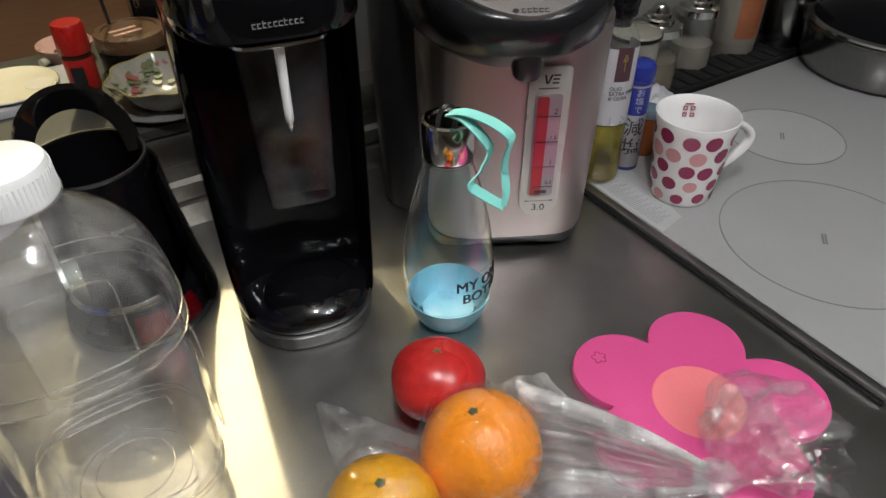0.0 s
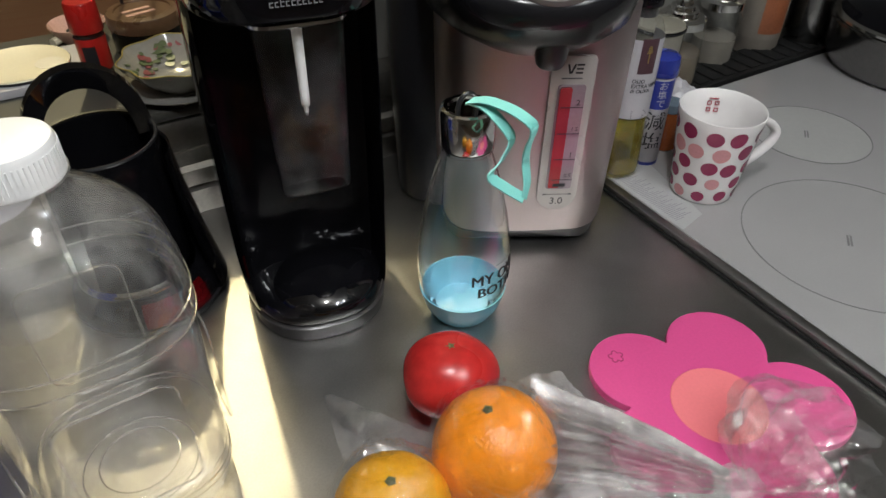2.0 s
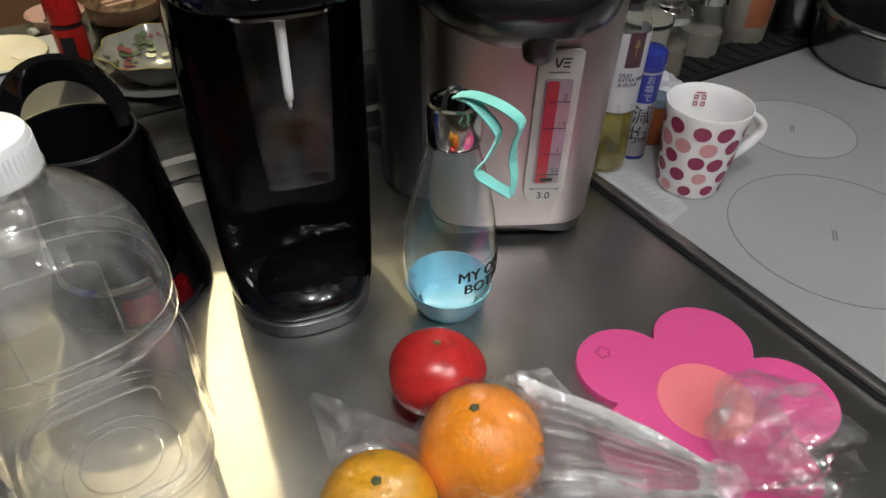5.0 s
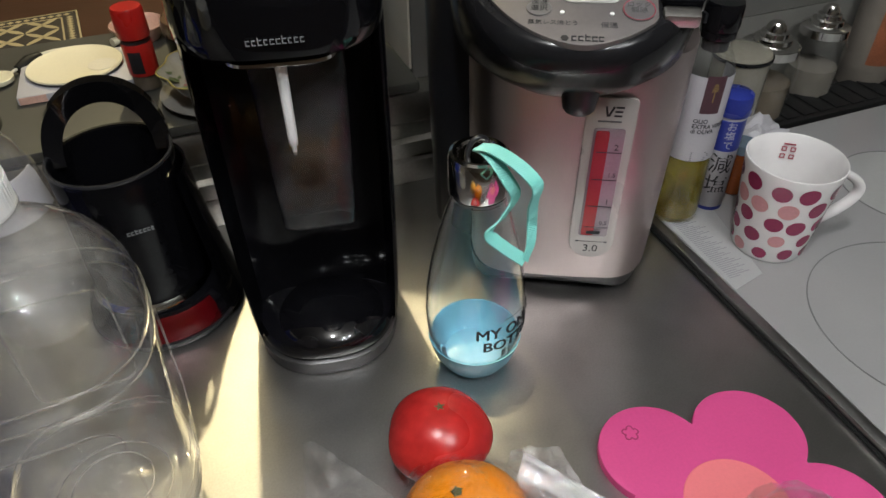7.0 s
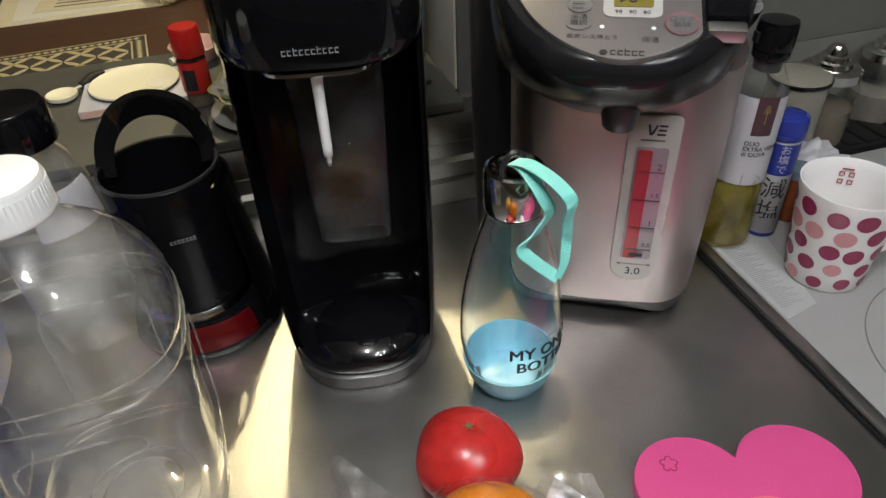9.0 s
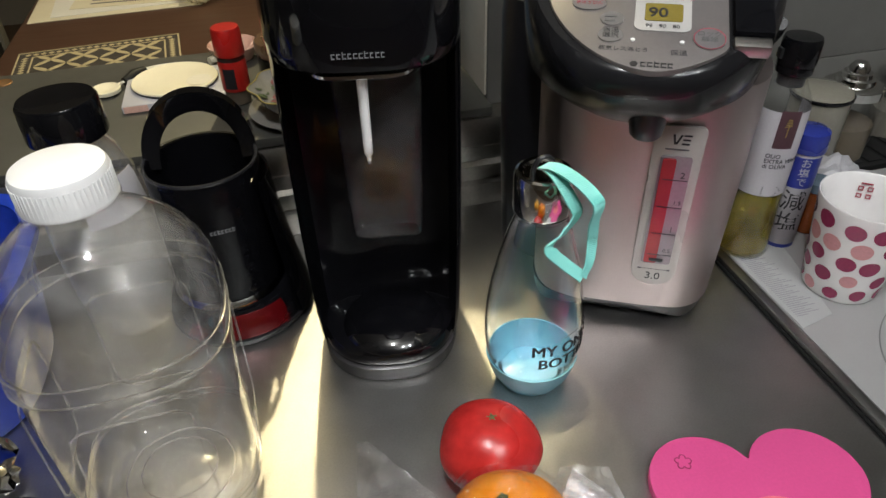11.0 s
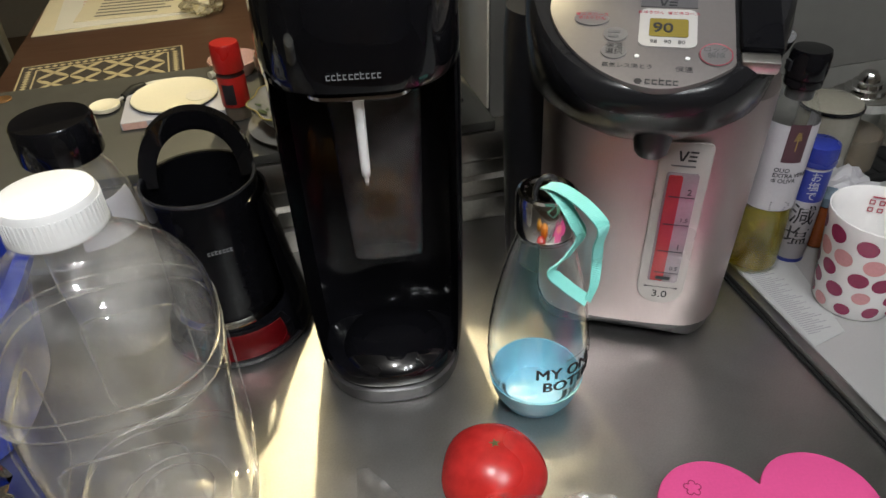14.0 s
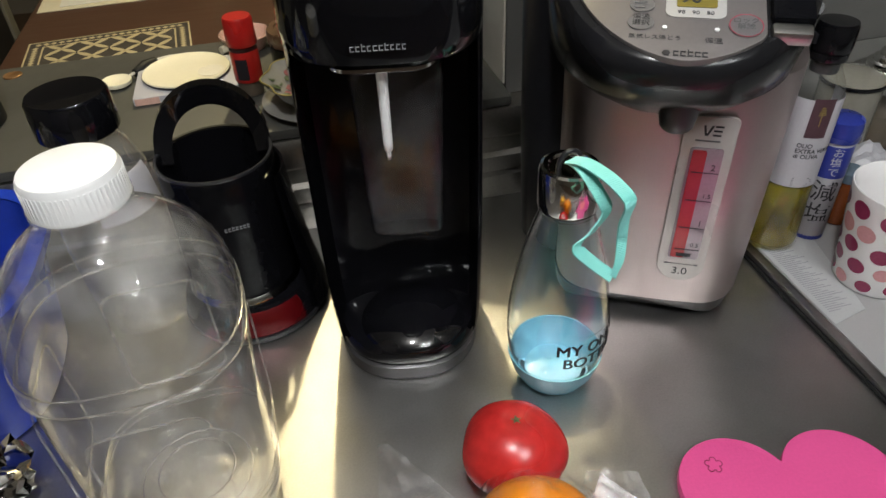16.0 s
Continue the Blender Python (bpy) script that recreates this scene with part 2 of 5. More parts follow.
GREEN_PAINT = pbr("leaf_paint", (0.075, 0.10, 0.045), 0.3, 0, 160, 0.3)
# Orange print dulled: the shade by the wall is in the colour.
ORANGE_LABEL = pbr("orange_label", (0.24, 0.075, 0.03), 0.5, 0, 90, 0.4)
AMBER = pbr("amber_glass", (0.20, 0.055, 0.015), 0.15, 0, 60, 0.2)
WALL = pbr("grey_wall_panel", (0.122, 0.119, 0.108), 0.45, 0, 8, 0.06)
# Pale cream carries the warm lamplight that falls on the wall's end face.
WALL_END = pbr("lit_wall_end", (0.55, 0.51, 0.42), 0.7, 0, 8, 0.06)
ROOM_WALL = pbr("room_wall", (0.13, 0.115, 0.095), 0.8, 0, 8, 0.06)
CEILING = pbr("ceiling_paint", (0.36, 0.345, 0.32), 0.85, 0, 8, 0.04)
FLOOR = pbr("floor_wood", (0.07, 0.045, 0.028), 0.45, 0, 12, 0.2, 0.05, 200, (8, 1, 8))
CABINET = pbr("cabinet_front", (0.30, 0.27, 0.24), 0.4, 0, 12, 0.08)
LEATHER = pbr("black_leather", (0.016, 0.014, 0.013), 0.45, 0, 60, 0.2, 0.4, 300)
CHAIR_GREY = pbr("grey_frame", (0.12, 0.11, 0.085), 0.5, 0, 40, 0.1)
SLATE = pbr("blue_grey_enamel", (0.15, 0.20, 0.25), 0.25, 0.3, 30, 0.12)
COPPER = pbr("coin_copper", (0.40, 0.22, 0.10), 0.4, 0.8, 200, 0.15)
PINK_SOFT = pbr("pale_pink_ceramic", (0.55, 0.34, 0.27), 0.3, 0, 80, 0.2)


# ---- mesh helpers ----
def empty(name, x, y, z=0.0, rz=0.0, rx=0.0, ry=0.0):
    ob = new(name)
    ob.empty_display_size = 0.02
    ob.matrix_world = pose(x, y, z, rx, ry, rz)
    return ob


def part(name, bm, material, parent=None, label="", smooth=True, sharp=38):
    me = bpy.data.meshes.new(name)
    bm.normal_update()
    bm.to_mesh(me)
    bm.free()
    me.materials.append(material)
    if smooth:
        me.shade_smooth()
        me.set_sharp_from_angle(angle=radians(sharp))
    ob = new(name, me)
    if parent:
        ob.parent = parent
    return tagged(ob, label)


def lathe(profile, seg=56, x=0.0, y=0.0, arc=360.0, start=0.0):
    """Turns (radius, height) pairs round the z axis."""
    bm = bmesh.new()
    full = arc >= 359.9
    cols = seg if full else seg + 1
    rings = []
    for r, z in profile:
        if r < 1e-6:
            rings.append([bm.verts.new((x, y, z))] * cols)
        else:
            rings.append([bm.verts.new((x + r * math.cos(radians(start + arc * i / seg)), y + r * math.sin(radians(start + arc * i / seg)), z)) for i in range(cols)])
    for a, b in zip(rings, rings[1:]):
        for i in range(seg):
            j = (i + 1) % cols
            face = []
            for v in (a[i], a[j], b[j], b[i]):
                if v not in face:
                    face.append(v)
            if len(face) > 2:
                bm.faces.new(face)
    bmesh.ops.recalc_face_normals(bm, faces=bm.faces)
    return bm


def oval(cx, cy, rx, ry, z, e=2.5, n=64, front=None):
    """Superellipse section; front: half depth on the -y side where it differs."""
    pts = []
    for i in range(n):
        a = 2 * math.pi * i / n
        c, s = math.cos(a), math.sin(a)
        k = front if front is not None and s < 0 else ry
        pts.append((cx + rx * math.copysign(abs(c) ** (2 / e), c), cy + k * math.copysign(abs(s) ** (2 / e), s), z))
    return pts


def loft(sections, caps=(True, True)):
    bm = bmesh.new()
    rings = [[bm.verts.new(p) for p in s] for s in sections]
    n = len(rings[0])
    for a, b in zip(rings, rings[1:]):
        for i in range(n):
            bm.faces.new((a[i], a[(i + 1) % n], b[(i + 1) % n], b[i]))
    if caps[0]:
        bm.faces.new(rings[0][::-1])
    if caps[1]:
        bm.faces.new(rings[-1])
    bmesh.ops.recalc_face_normals(bm, faces=bm.faces)
    return bm


def box(x0, x1, y0, y1, z0, z1, bevel=0.0, seg=2):
    bm = bmesh.new()
    bmesh.ops.create_cube(bm, size=1, matrix=Matrix.Translation(((x0 + x1) / 2, (y0 + y1) / 2, (z0 + z1) / 2)) @ Matrix.Diagonal((x1 - x0, y1 - y0, z1 - z0, 1)))
    if bevel:
        bmesh.ops.bevel(bm, geom=bm.edges[:], offset=bevel, segments=seg, profile=0.6, affect="EDGES")
    return bm


def slab(outline, z0, z1, bevel=0.0, seg=3):
    """An outline in plan, given a thickness, with rounded top edge."""
    cx, cy = sum(p[0] for p in outline) / len(outline), sum(p[1] for p in outline) / len(outline)
    secs = [[(x, y, z0) for x, y in outline], [(x, y, z1 - bevel) for x, y in outline]]
    for k in range(1, seg + 1) if bevel else ():
        a = math.pi / 2 * k / seg
        d = bevel * (1 - math.cos(a))
        ring = []
        for x, y in outline:
            r = math.hypot(x - cx, y - cy)
            ring.append((cx + (x - cx) * (1 - d / r), cy + (y - cy) * (1 - d / r), z1 - bevel + bevel * math.sin(a)))
        secs.append(ring)
    return loft(secs)


def sweep(points, r, seg=10, closed=False, flat=1.0):
    """A round or flattened cord along points; r may be a list."""
    bm = bmesh.new()
    pts = [Vector(p) for p in points]
    rings, up = [], None
    for i, p in enumerate(pts):
        d = (pts[min(i + 1, len(pts) - 1)] - pts[max(i - 1, 0)]).normalized()
        if up is None:
            up = d.orthogonal().normalized()
        up = (up - d * up.dot(d)).normalized()
        side = d.cross(up)
        rr = r[i] if isinstance(r, (list, tuple)) else r
        rings.append([bm.verts.new(p + rr * (math.cos(2 * math.pi * k / seg) * up + flat * math.sin(2 * math.pi * k / seg) * side)) for k in range(seg)])
    for a, b in zip(rings, rings[1:]):
        for k in range(seg):
            bm.faces.new((a[k], a[(k + 1) % seg], b[(k + 1) % seg], b[k]))
    bm.faces.new(rings[0][::-1])
    bm.faces.new(rings[-1])
    bmesh.ops.recalc_face_normals(bm, faces=bm.faces)
    return bm


def curve(points, n=8):
    """Catmull-Rom through the points."""
    p = [Vector(q) for q in points]
    p = [2 * p[0] - p[1]] + p + [2 * p[-1] - p[-2]]
    out = []
    for a, b, c, d in zip(p, p[1:], p[2:], p[3:]):
        for i in range(n):
            t = i / n
            out.append(0.5 * (2 * b + (c - a) * t + (2 * a - 5 * b + 4 * c - d) * t * t + (3 * b - a - 3 * c + d) * t ** 3))
    return out + [p[-2]]


def band(points, across, thick=0.0006):
    """A woven band along points; across: the half-width vector at each point."""
    bm = bmesh.new()
    pts = [Vector(p) for p in points]
    rings = []
    for i, p in enumerate(pts):
        d = (pts[min(i + 1, len(pts) - 1)] - pts[max(i - 1, 0)]).normalized()
        w = Vector(across[i])
        w = w - d * w.dot(d)
        nrm = d.cross(w).normalized() * thick * (0.6 + 0.8 * (i % 2))
        rings.append([bm.verts.new(q) for q in (p - w + nrm, p + w + nrm, p + w - nrm, p - w - nrm)])
    for a, b in zip(rings, rings[1:]):
        for k in range(4):
            bm.faces.new((a[k], a[(k + 1) % 4], b[(k + 1) % 4], b[k]))
    bm.faces.new(rings[0][::-1])
    bm.faces.new(rings[-1])
    bmesh.ops.recalc_face_normals(bm, faces=bm.faces)
    return bm


def letters(text, size, bend=None, m=None, depth=0.0002, align="CENTER", bold=0.0):
    """Lettering in the built-in font as a mesh; bend maps a flat point to its surface."""
    cu = bpy.data.curves.new("lettering", "FONT")
    cu.body, cu.size, cu.extrude, cu.align_x, cu.align_y = text, size, depth, align, "CENTER"
    cu.resolution_u, cu.offset = 3, bold
    tmp = bpy.data.objects.new("lettering", cu)
    scene.collection.objects.link(tmp)
    bpy.context.view_layer.update()
    me = bpy.data.meshes.new_from_object(tmp.evaluated_get(bpy.context.evaluated_depsgraph_get()))
    bm = bmesh.new()
    bm.from_mesh(me)
    bpy.data.objects.remove(tmp)
    bpy.data.curves.remove(cu)
    bpy.data.meshes.remove(me)
    if bend:
        for v in bm.verts:
            v.co = bend(v.co)
    if m:
        bmesh.ops.transform(bm, matrix=m, verts=bm.verts)
    return bm


def merged(parts):
    """One bmesh out of several."""
    out = bmesh.new()
    for b in parts:
        me = bpy.data.meshes.new("tmp")
        b.to_mesh(me)
        b.free()
        out.from_mesh(me)
        bpy.data.meshes.remove(me)
    return out


def moved(bm, m):
    bmesh.ops.transform(bm, matrix=m, verts=bm.verts)
    return bm


def disc(r, h=0.0004, n=24, sx=1.0):
    return lathe([(0, h), (r, h), (r, 0), (0, 0)], n) if sx == 1 else moved(lathe([(0, h), (r, h), (r, 0), (0, 0)], n), Matrix.Diagonal((sx, 1, 1, 1)))


def bars(w, h, count, gap, x=0.0, y=0.0, t=0.0004):
    """Rows of writing too small to read, as plain bars."""
    rng = random.Random(count * 7 + int(w * 1e5))
    out = []
    for i in range(count):
        k = w * rng.uniform(0.7, 1.0)
        out.append(box(x - w / 2, x - w / 2 + k, y - i * gap - h / 2, y - i * gap + h / 2, 0, t))
    return merged(out)


def blocks(n, w, h, gap, seed=0):
    """A word mark that is not lettered: a row of small blocks of letter size."""
    rng = random.Random(n + seed)
    out, x = [], -n * (w + gap) / 2
    for i in range(n):
        k, t = w * rng.uniform(0.85, 1.1), h
        out.append(box(x, x + k, -h / 2, -h / 2 + t, 0, 0.0004))
        x += w + gap
    return merged(out)


STRUCT = "structure"

# ---- structure ----
tagged(part("worktop", box(-1.7, 1.5, 0.12, 0.868, -0.03, 0.0, 0.003), STEEL), "brushed stainless steel kitchen worktop, worn and smeared", "worktop", kind=STRUCT)
tagged(part("base_cabinet", box(-1.7, 1.5, 0.15, 0.86, -0.85, -0.032, 0.002), CABINET), "plain cabinet fronts under the steel worktop", "cabinet", kind=STRUCT)
riser_profile = [(0.868, 0.0), (0.800, 0.0), (0.800, 0.030), (0.803, 0.036), (0.803, 0.040), (0.796, 0.044), (0.796, 0.060), (0.803, 0.064), (0.803, 0.082), (0.800, 0.086), (0.800, 0.105), (0.806, 0.118), (0.812, 0.119), (0.868, 0.119)]
tagged(part("backsplash", loft([[(x, y, z + 0.0005) for y, z in riser_profile] for x in (-1.7, 0.61)]), RISER, sharp=25), "stepped stainless steel backsplash behind the worktop", "backsplash", kind=STRUCT)
tagged(part("counter_ledge", box(-1.7, 0.282, 0.808, 1.098, 0.120, 0.132, 0.003), LEDGE), "raised dark grey counter ledge behind the worktop", "counter", kind=STRUCT)
tagged(part("wall_counter", box(-1.7, 0.605, 0.872, 1.08, -0.85, 0.118, 0.002), ROOM_WALL), "low wall under the raised counter ledge", "wall", kind=STRUCT)
tagged(part("wall_back_low", box(0.612, 2.2, 0.838, 0.99, -0.85, 0.1195, 0.002), WALL), "pale grey wall panel behind the hob, down to the worktop", "wall", kind=STRUCT)
tagged(part("wall_back", box(0.284, 2.2, 0.838, 0.99, 0.120, 1.56, 0.002), WALL), "pale grey kitchen wall panel behind the hob", "wall", kind=STRUCT)
tagged(part("floor", box(-3.0, 2.6, -2.4, 4.6, -0.90, -0.85), FLOOR), "dark wooden floor", "floor", kind=STRUCT)
tagged(part("ceiling", box(-3.0, 2.6, -2.4, 4.6, 1.56, 1.66), CEILING), "pale ceiling", "ceiling", kind=STRUCT)
for nm, b in (("wall_west", (-3.1, -3.0, -2.4, 4.6)), ("wall_east", (2.6, 2.7, -2.4, 4.6)), ("wall_north", (-3.1, 2.7, 4.6, 4.7)), ("wall_south", (-3.1, 2.7, -2.5, -2.4))):
    tagged(part(nm, box(*b, -0.90, 1.66), ROOM_WALL), "plain beige room wall", "wall", kind=STRUCT)

# Thin added facing over the grey wall; its colour holds the lamplight.
tagged(part("wall_end", box(0.2805, 0.2835, 0.840, 0.988, 0.1325, 1.56, 0.001), WALL_END), "end of the kitchen wall, warm lamplight put into its cream colour", "wall", kind=STRUCT)


# ---- hob ----
def hob():
    o = tagged(empty("induction_hob", 0.497, 0.20, 0.0), "pale grey glass induction hob set in the steel worktop", "hob")
    part("glass_plate", box(0.004, 0.75, 0.0, 0.515, 0.001, 0.008, 0.0015), HOB, o)
    part("side_trim", box(-0.0090, 0.0034, -0.004, 0.519, 0.0005, 0.0090, 0.0030), TRIM, o, "steel side trim")
    part("trim_gap", box(-0.0120, -0.0093, -0.004, 0.519, 0.0003, 0.0030), BLACK_MATT, o, "dark seal along the trim")
    for nm, cx, cy, r in (("cooking_zone", 0.160, 0.170, 0.121), ("cooking_zone", 0.323, 0.350, 0.080), ("cooking_zone", 0.560, 0.180, 0.121)):
        z = part(nm, lathe([(r - 0.0012, 0.0084), (r, 0.0084), (r, 0.0080), (r - 0.0012, 0.0080), (r - 0.0012, 0.0084)], 96, cx, cy), HOB_INK, o, "thin printed zone ring")
        part("zone_mark", moved(bars(0.026, 0.0022, 2, 0.0035), pose(cx - 0.005, cy + 0.004, 0.0080, rz=40)), HOB_INK, z)
    part("zone_disc", lathe([(0, 0.0083), (0.078, 0.0083), (0.078, 0.0080), (0, 0.0080)], 72, 0.323, 0.350), HOB_WARM, o)
    v = part("vent_base", box(0.02, 0.74, 0.520, 0.590, 0.0005, 0.012, 0.002), BLACK_MATT, o, "black vent grille behind the glass")
    for i in range(24):
        part("vent_slat", box(0.030 + i * 0.0295, 0.052 + i * 0.0295, 0.528, 0.582, 0.012, 0.0140, 0.0008), BLACK_MATT, v)
    return o


hob()


# ---- soda maker ----
def word_mark(owner, n, w, h, gap, at, ink):
    """A word mark that is not lettered: small strokes of letter size, each on its own."""
    rng = random.Random(n)
    x = -n * (w + gap) / 2
    for i in range(n):
        k, tall = w * rng.uniform(0.8, 1.1), h * (1.35 if i % 4 == 2 else 1.0)
        st = w * 0.26
        shape = [(x, -h / 2), (x + k, -h / 2), (x + k, -h / 2 + st), (x + st, -h / 2 + st), (x + st, h / 2 - st), (x + k, h / 2 - st), (x + k, h / 2), (x + st, h / 2), (x + st, tall - h / 2), (x, tall - h / 2)]
        if i % 4 != 2:
            shape = shape[:7] + [(x, h / 2)]
        part("mark_stroke", moved(slab(shape, 0, 0.0004), at), ink, owner)
        x += w + gap


def soda_maker():
    o = tagged(empty("soda_maker", 0.1105, 0.624, 0.0, -10.5), "glossy black soda maker with a white carbonating nozzle", "soda maker")
    part("base_ring", loft([oval(0, 0, 0.0655, 0.090, 0.000, 2.6), oval(0, 0, 0.0680, 0.092, 0.002, 2.6), oval(0, 0, 0.0690, 0.093, 0.017, 2.6), oval(0, 0, 0.0665, 0.090, 0.019, 2.6)]), RING, o, "dark silver base ring")
    foot = [oval(0, 0, 0.0665, 0.0905, 0.0195, 2.6), oval(0, 0, 0.0680, 0.0915, 0.024, 2.6), oval(0, 0, 0.0675, 0.091, 0.030, 2.6), oval(0, 0, 0.0655, 0.089, 0.034, 2.6)]
    for k in range(1, 8):
        s = k / 7
        foot.append(oval(0, 0.0, 0.0655 - 0.035 * s, 0.089 - 0.05 * s, 0.034 + 0.0055 * math.sin(s * math.pi / 2), 2.6 - 0.5 * s))
    part("foot", loft(foot), FOOT_BLACK, o)
    tray = [(0.0500 * math.cos(k * math.pi / 36), 0.0340 + 0.0185 * math.sin(k * math.pi / 36) ** 1.25) for k in range(18)] + [(0, 0.0525)]
    part("drip_tray", lathe(tray, 72, 0.004, -0.043), FOOT_BLACK, o, "domed glossy black bottle rest")
    col = []
    for z, rx, yf in ((0.026, 0.0630, -0.012), (0.032, 0.0645, -0.010), (0.040, 0.0652, -0.008), (0.055, 0.0660, -0.007), (0.080, 0.0668, -0.006), (0.14, 0.0680, -0.006), (0.22, 0.0685, -0.006), (0.322, 0.0685, -0.006)):
        col.append(recess(rx + 0.0055, 0.091, -0.086, yf, z))
    part("column", loft(col), COLUMN_BLACK, o)
    head = []
    for z, rx, fr in ((0.3195, 0.0655, 0.117), (0.3225, 0.0672, 0.1205), (0.333, 0.0675, 0.1225), (0.38, 0.0670, 0.1215), (0.412, 0.0655, 0.118), (0.421, 0.0625, 0.112), (0.425, 0.056, 0.104)):
        head.append(oval(0, 0, rx + 0.0055, 0.091 if z < 0.41 else 0.085, z, 3.0, 64, fr))
    part("head", loft(head), BLACK_GLOSS, o)
    part("head_lip", loft([oval(0.000, -0.075, 0.0345, 0.0440, 0.3165, 5), oval(0.000, -0.075, 0.0355, 0.0450, 0.3175, 5), oval(0.000, -0.075, 0.0355, 0.0450, 0.3197, 5)]), CHROME, o, "thin bright lip under the head")
    n = part("nozzle", lathe([(0, 0.2505), (0.0015, 0.2505), (0.0017, 0.2545), (0.0030, 0.2560), (0.0033, 0.262), (0.0037, 0.3166), (0, 0.3166)], 24, -0.0010, -0.108), WHITE, o, "white plastic nozzle tube")
    part("nozzle_tip", lathe([(0, 0.2480), (0.0012, 0.2480), (0.0014, 0.2508), (0, 0.2508)], 16, -0.0010, -0.108), SILVER_PLASTIC, n)
    sh = []
    for z, w, d in ((0.150, 0.0255, 0.010), (0.152, 0.0285, 0.012), (0.156, 0.0295, 0.013), (0.200, 0.0310, 0.014), (0.316, 0.0350, 0.019)):
        sh.append(oval(0.007, -0.055, w, d, z, 5, 48))
    part("splash_shield", loft(sh, (False, False)), SHIELD, o, "smoky clear splash shield")
    word_mark(o, 10, 0.0026, 0.0035, 0.0009, pose(-0.0005, -0.1232, 0.3345, 90), SILVER_INK)
    return o


def recess(rx, back, front, hollow, z, n=64):
    """A column section with a hollow front face between two side cheeks."""
    pts = []
    for x, y, _ in oval(0, 0, rx, back, z, 3.2, n, -front):
        if y < hollow and abs(x) < rx * 0.86:
            y = hollow - 0.010 * (abs(x) / (rx * 0.86)) ** 4 if abs(x) > 0 else hollow
            y = max(front, min(y, hollow)) if hollow > front else front
        pts.append((x, y, z))
    return pts


soda_maker()


# ---- thermal pot ----
SLOPE = 0.36


def thermal_pot():
    o = tagged(empty("electric_kettle", 0.375, 0.641, 0.0, -28.0), "champagne steel electric hot-water pot with dark grey lid and water gauge", "kettle")
    foot = []
    for z, rx, fr in ((0.000, 0.088, 0.089), (0.003, 0.091, 0.0920), (0.016, 0.0930, 0.0935), (0.0185, 0.0935, 0.094)):
        ring = []
        for x, y, zz in oval(0.003, 0, rx, 0.105, z, 3.6, 96, fr):
            arch = 0.0135 * max(0.0, 1 - (x / 0.070) ** 2) if y < 0 else 0.0
            ring.append((x, y, max(zz, 0.0) + (arch if z < 0.01 else 0.35 * arch)))
        foot.append(ring)
    part("foot", loft(foot), FOOT_GREY, o, "dark grey arched foot")
    body = []
    for z, rx, fr in ((0.019, 0.0930, 0.0935), (0.022, 0.0940, 0.0945), (0.12, 0.0965, 0.0978), (0.22, 0.0985, 0.1012), (0.262, 0.0990, 0.1025)):
        ring = []
        for x, y, zz in oval(0.005, 0, rx, 0.108, z, 3.6, 96, fr):
            arch = 0.0035 * max(0.0, 1 - (x / 0.066) ** 2) if y < 0 and z < 0.021 else 0.0
            ring.append((x, y, zz + arch))
        body.append(ring)
    part("body", loft(body), CHAMPAGNE, o, "champagne brushed steel body")
    part("back_shell", loft([oval(-0.022, 0.052, rx, 0.066, z, 3.4, 64) for z, rx in ((0.001, 0.109), (0.004, 0.113), (0.12, 0.118), (0.268, 0.121), (0.292, 0.119))]), BLACK_PLASTIC, o, "dark grey back shell")
    # the lid juts out over the spout
    lid = []
    for z, rx, bk, fr, e in ((0.240, 0.060, 0.04, 0.128, 2.4), (0.246, 0.074, 0.07, 0.140, 2.4), (0.256, 0.094, 0.10, 0.154, 2.4), (0.266, 0.1080, 0.114, 0.165, 2.4), (0.282, 0.1120, 0.120, 0.175, 2.4), (0.296, 0.1135, 0.121, 0.1800, 2.4), (0.304, 0.1120, 0.120, 0.1790, 2.4), (0.3085, 0.1085, 0.117, 0.1750, 2.4)):
        lid.append(tilted(oval(-0.008, 0, rx * 0.935, bk, z, e, 96, fr), z))
    part("lid_shell", loft(lid), LID, o, "glossy dark grey lid shell")
    slope = panel_pose()
    half = []
    for i in range(41):
        a = math.pi * (1 + i / 40)
        c, q = math.cos(a), math.sin(a)
        half.append((max(-0.080, min(0.052, 0.081 * math.copysign(abs(c) ** 1.15, c))), -0.090 * abs(q) ** 1.15))
    outline = [p for k, p in enumerate(half) if k == 0 or math.hypot(p[0] - half[k - 1][0], p[1] - half[k - 1][1]) > 1e-5]
    outline = [(x, y) for x, y in outline] + [(0.052, 0.008), (-0.080, 0.008)]
    panel = part("control_panel", moved(slab(outline, -0.003, 0.0022, 0.0006, 2), slope), PANEL, o, "silver control panel with display and buttons", sharp=30)
    part("latch", moved(box(0.055, 0.083, -0.048, 0.045, -0.006, 0.006, 0.004), slope), COLUMN_BLACK, o, "black lid latch")
    part("latch_trim", moved(box(0.055, 0.081, -0.060, -0.0485, -0.008, 0.003, 0.003), slope), STEEL_EDGE, o, "chrome latch lip")
    up = lambda bm, x, y, z=0.0023: moved(bm, slope @ pose(x - 0.006, y - 0.004, z))
    lcd = part("display_plate", up(slab(rounded(0.040, 0.041, 0.006), 0, 0.0008), 0.012, -0.0245), DISPLAY_PLATE, panel)
    part("display_header", up(box(-0.020, 0.020, -0.0055, 0.0055, 0, 0.0006), 0.012, 0.004), DISPLAY_HEAD, panel)
    part("lcd_screen", up(slab(rounded(0.0270, 0.0195, 0.002), 0, 0.0004), 0.0125, -0.0250, 0.0032), LCD, panel, "amber liquid crystal display")
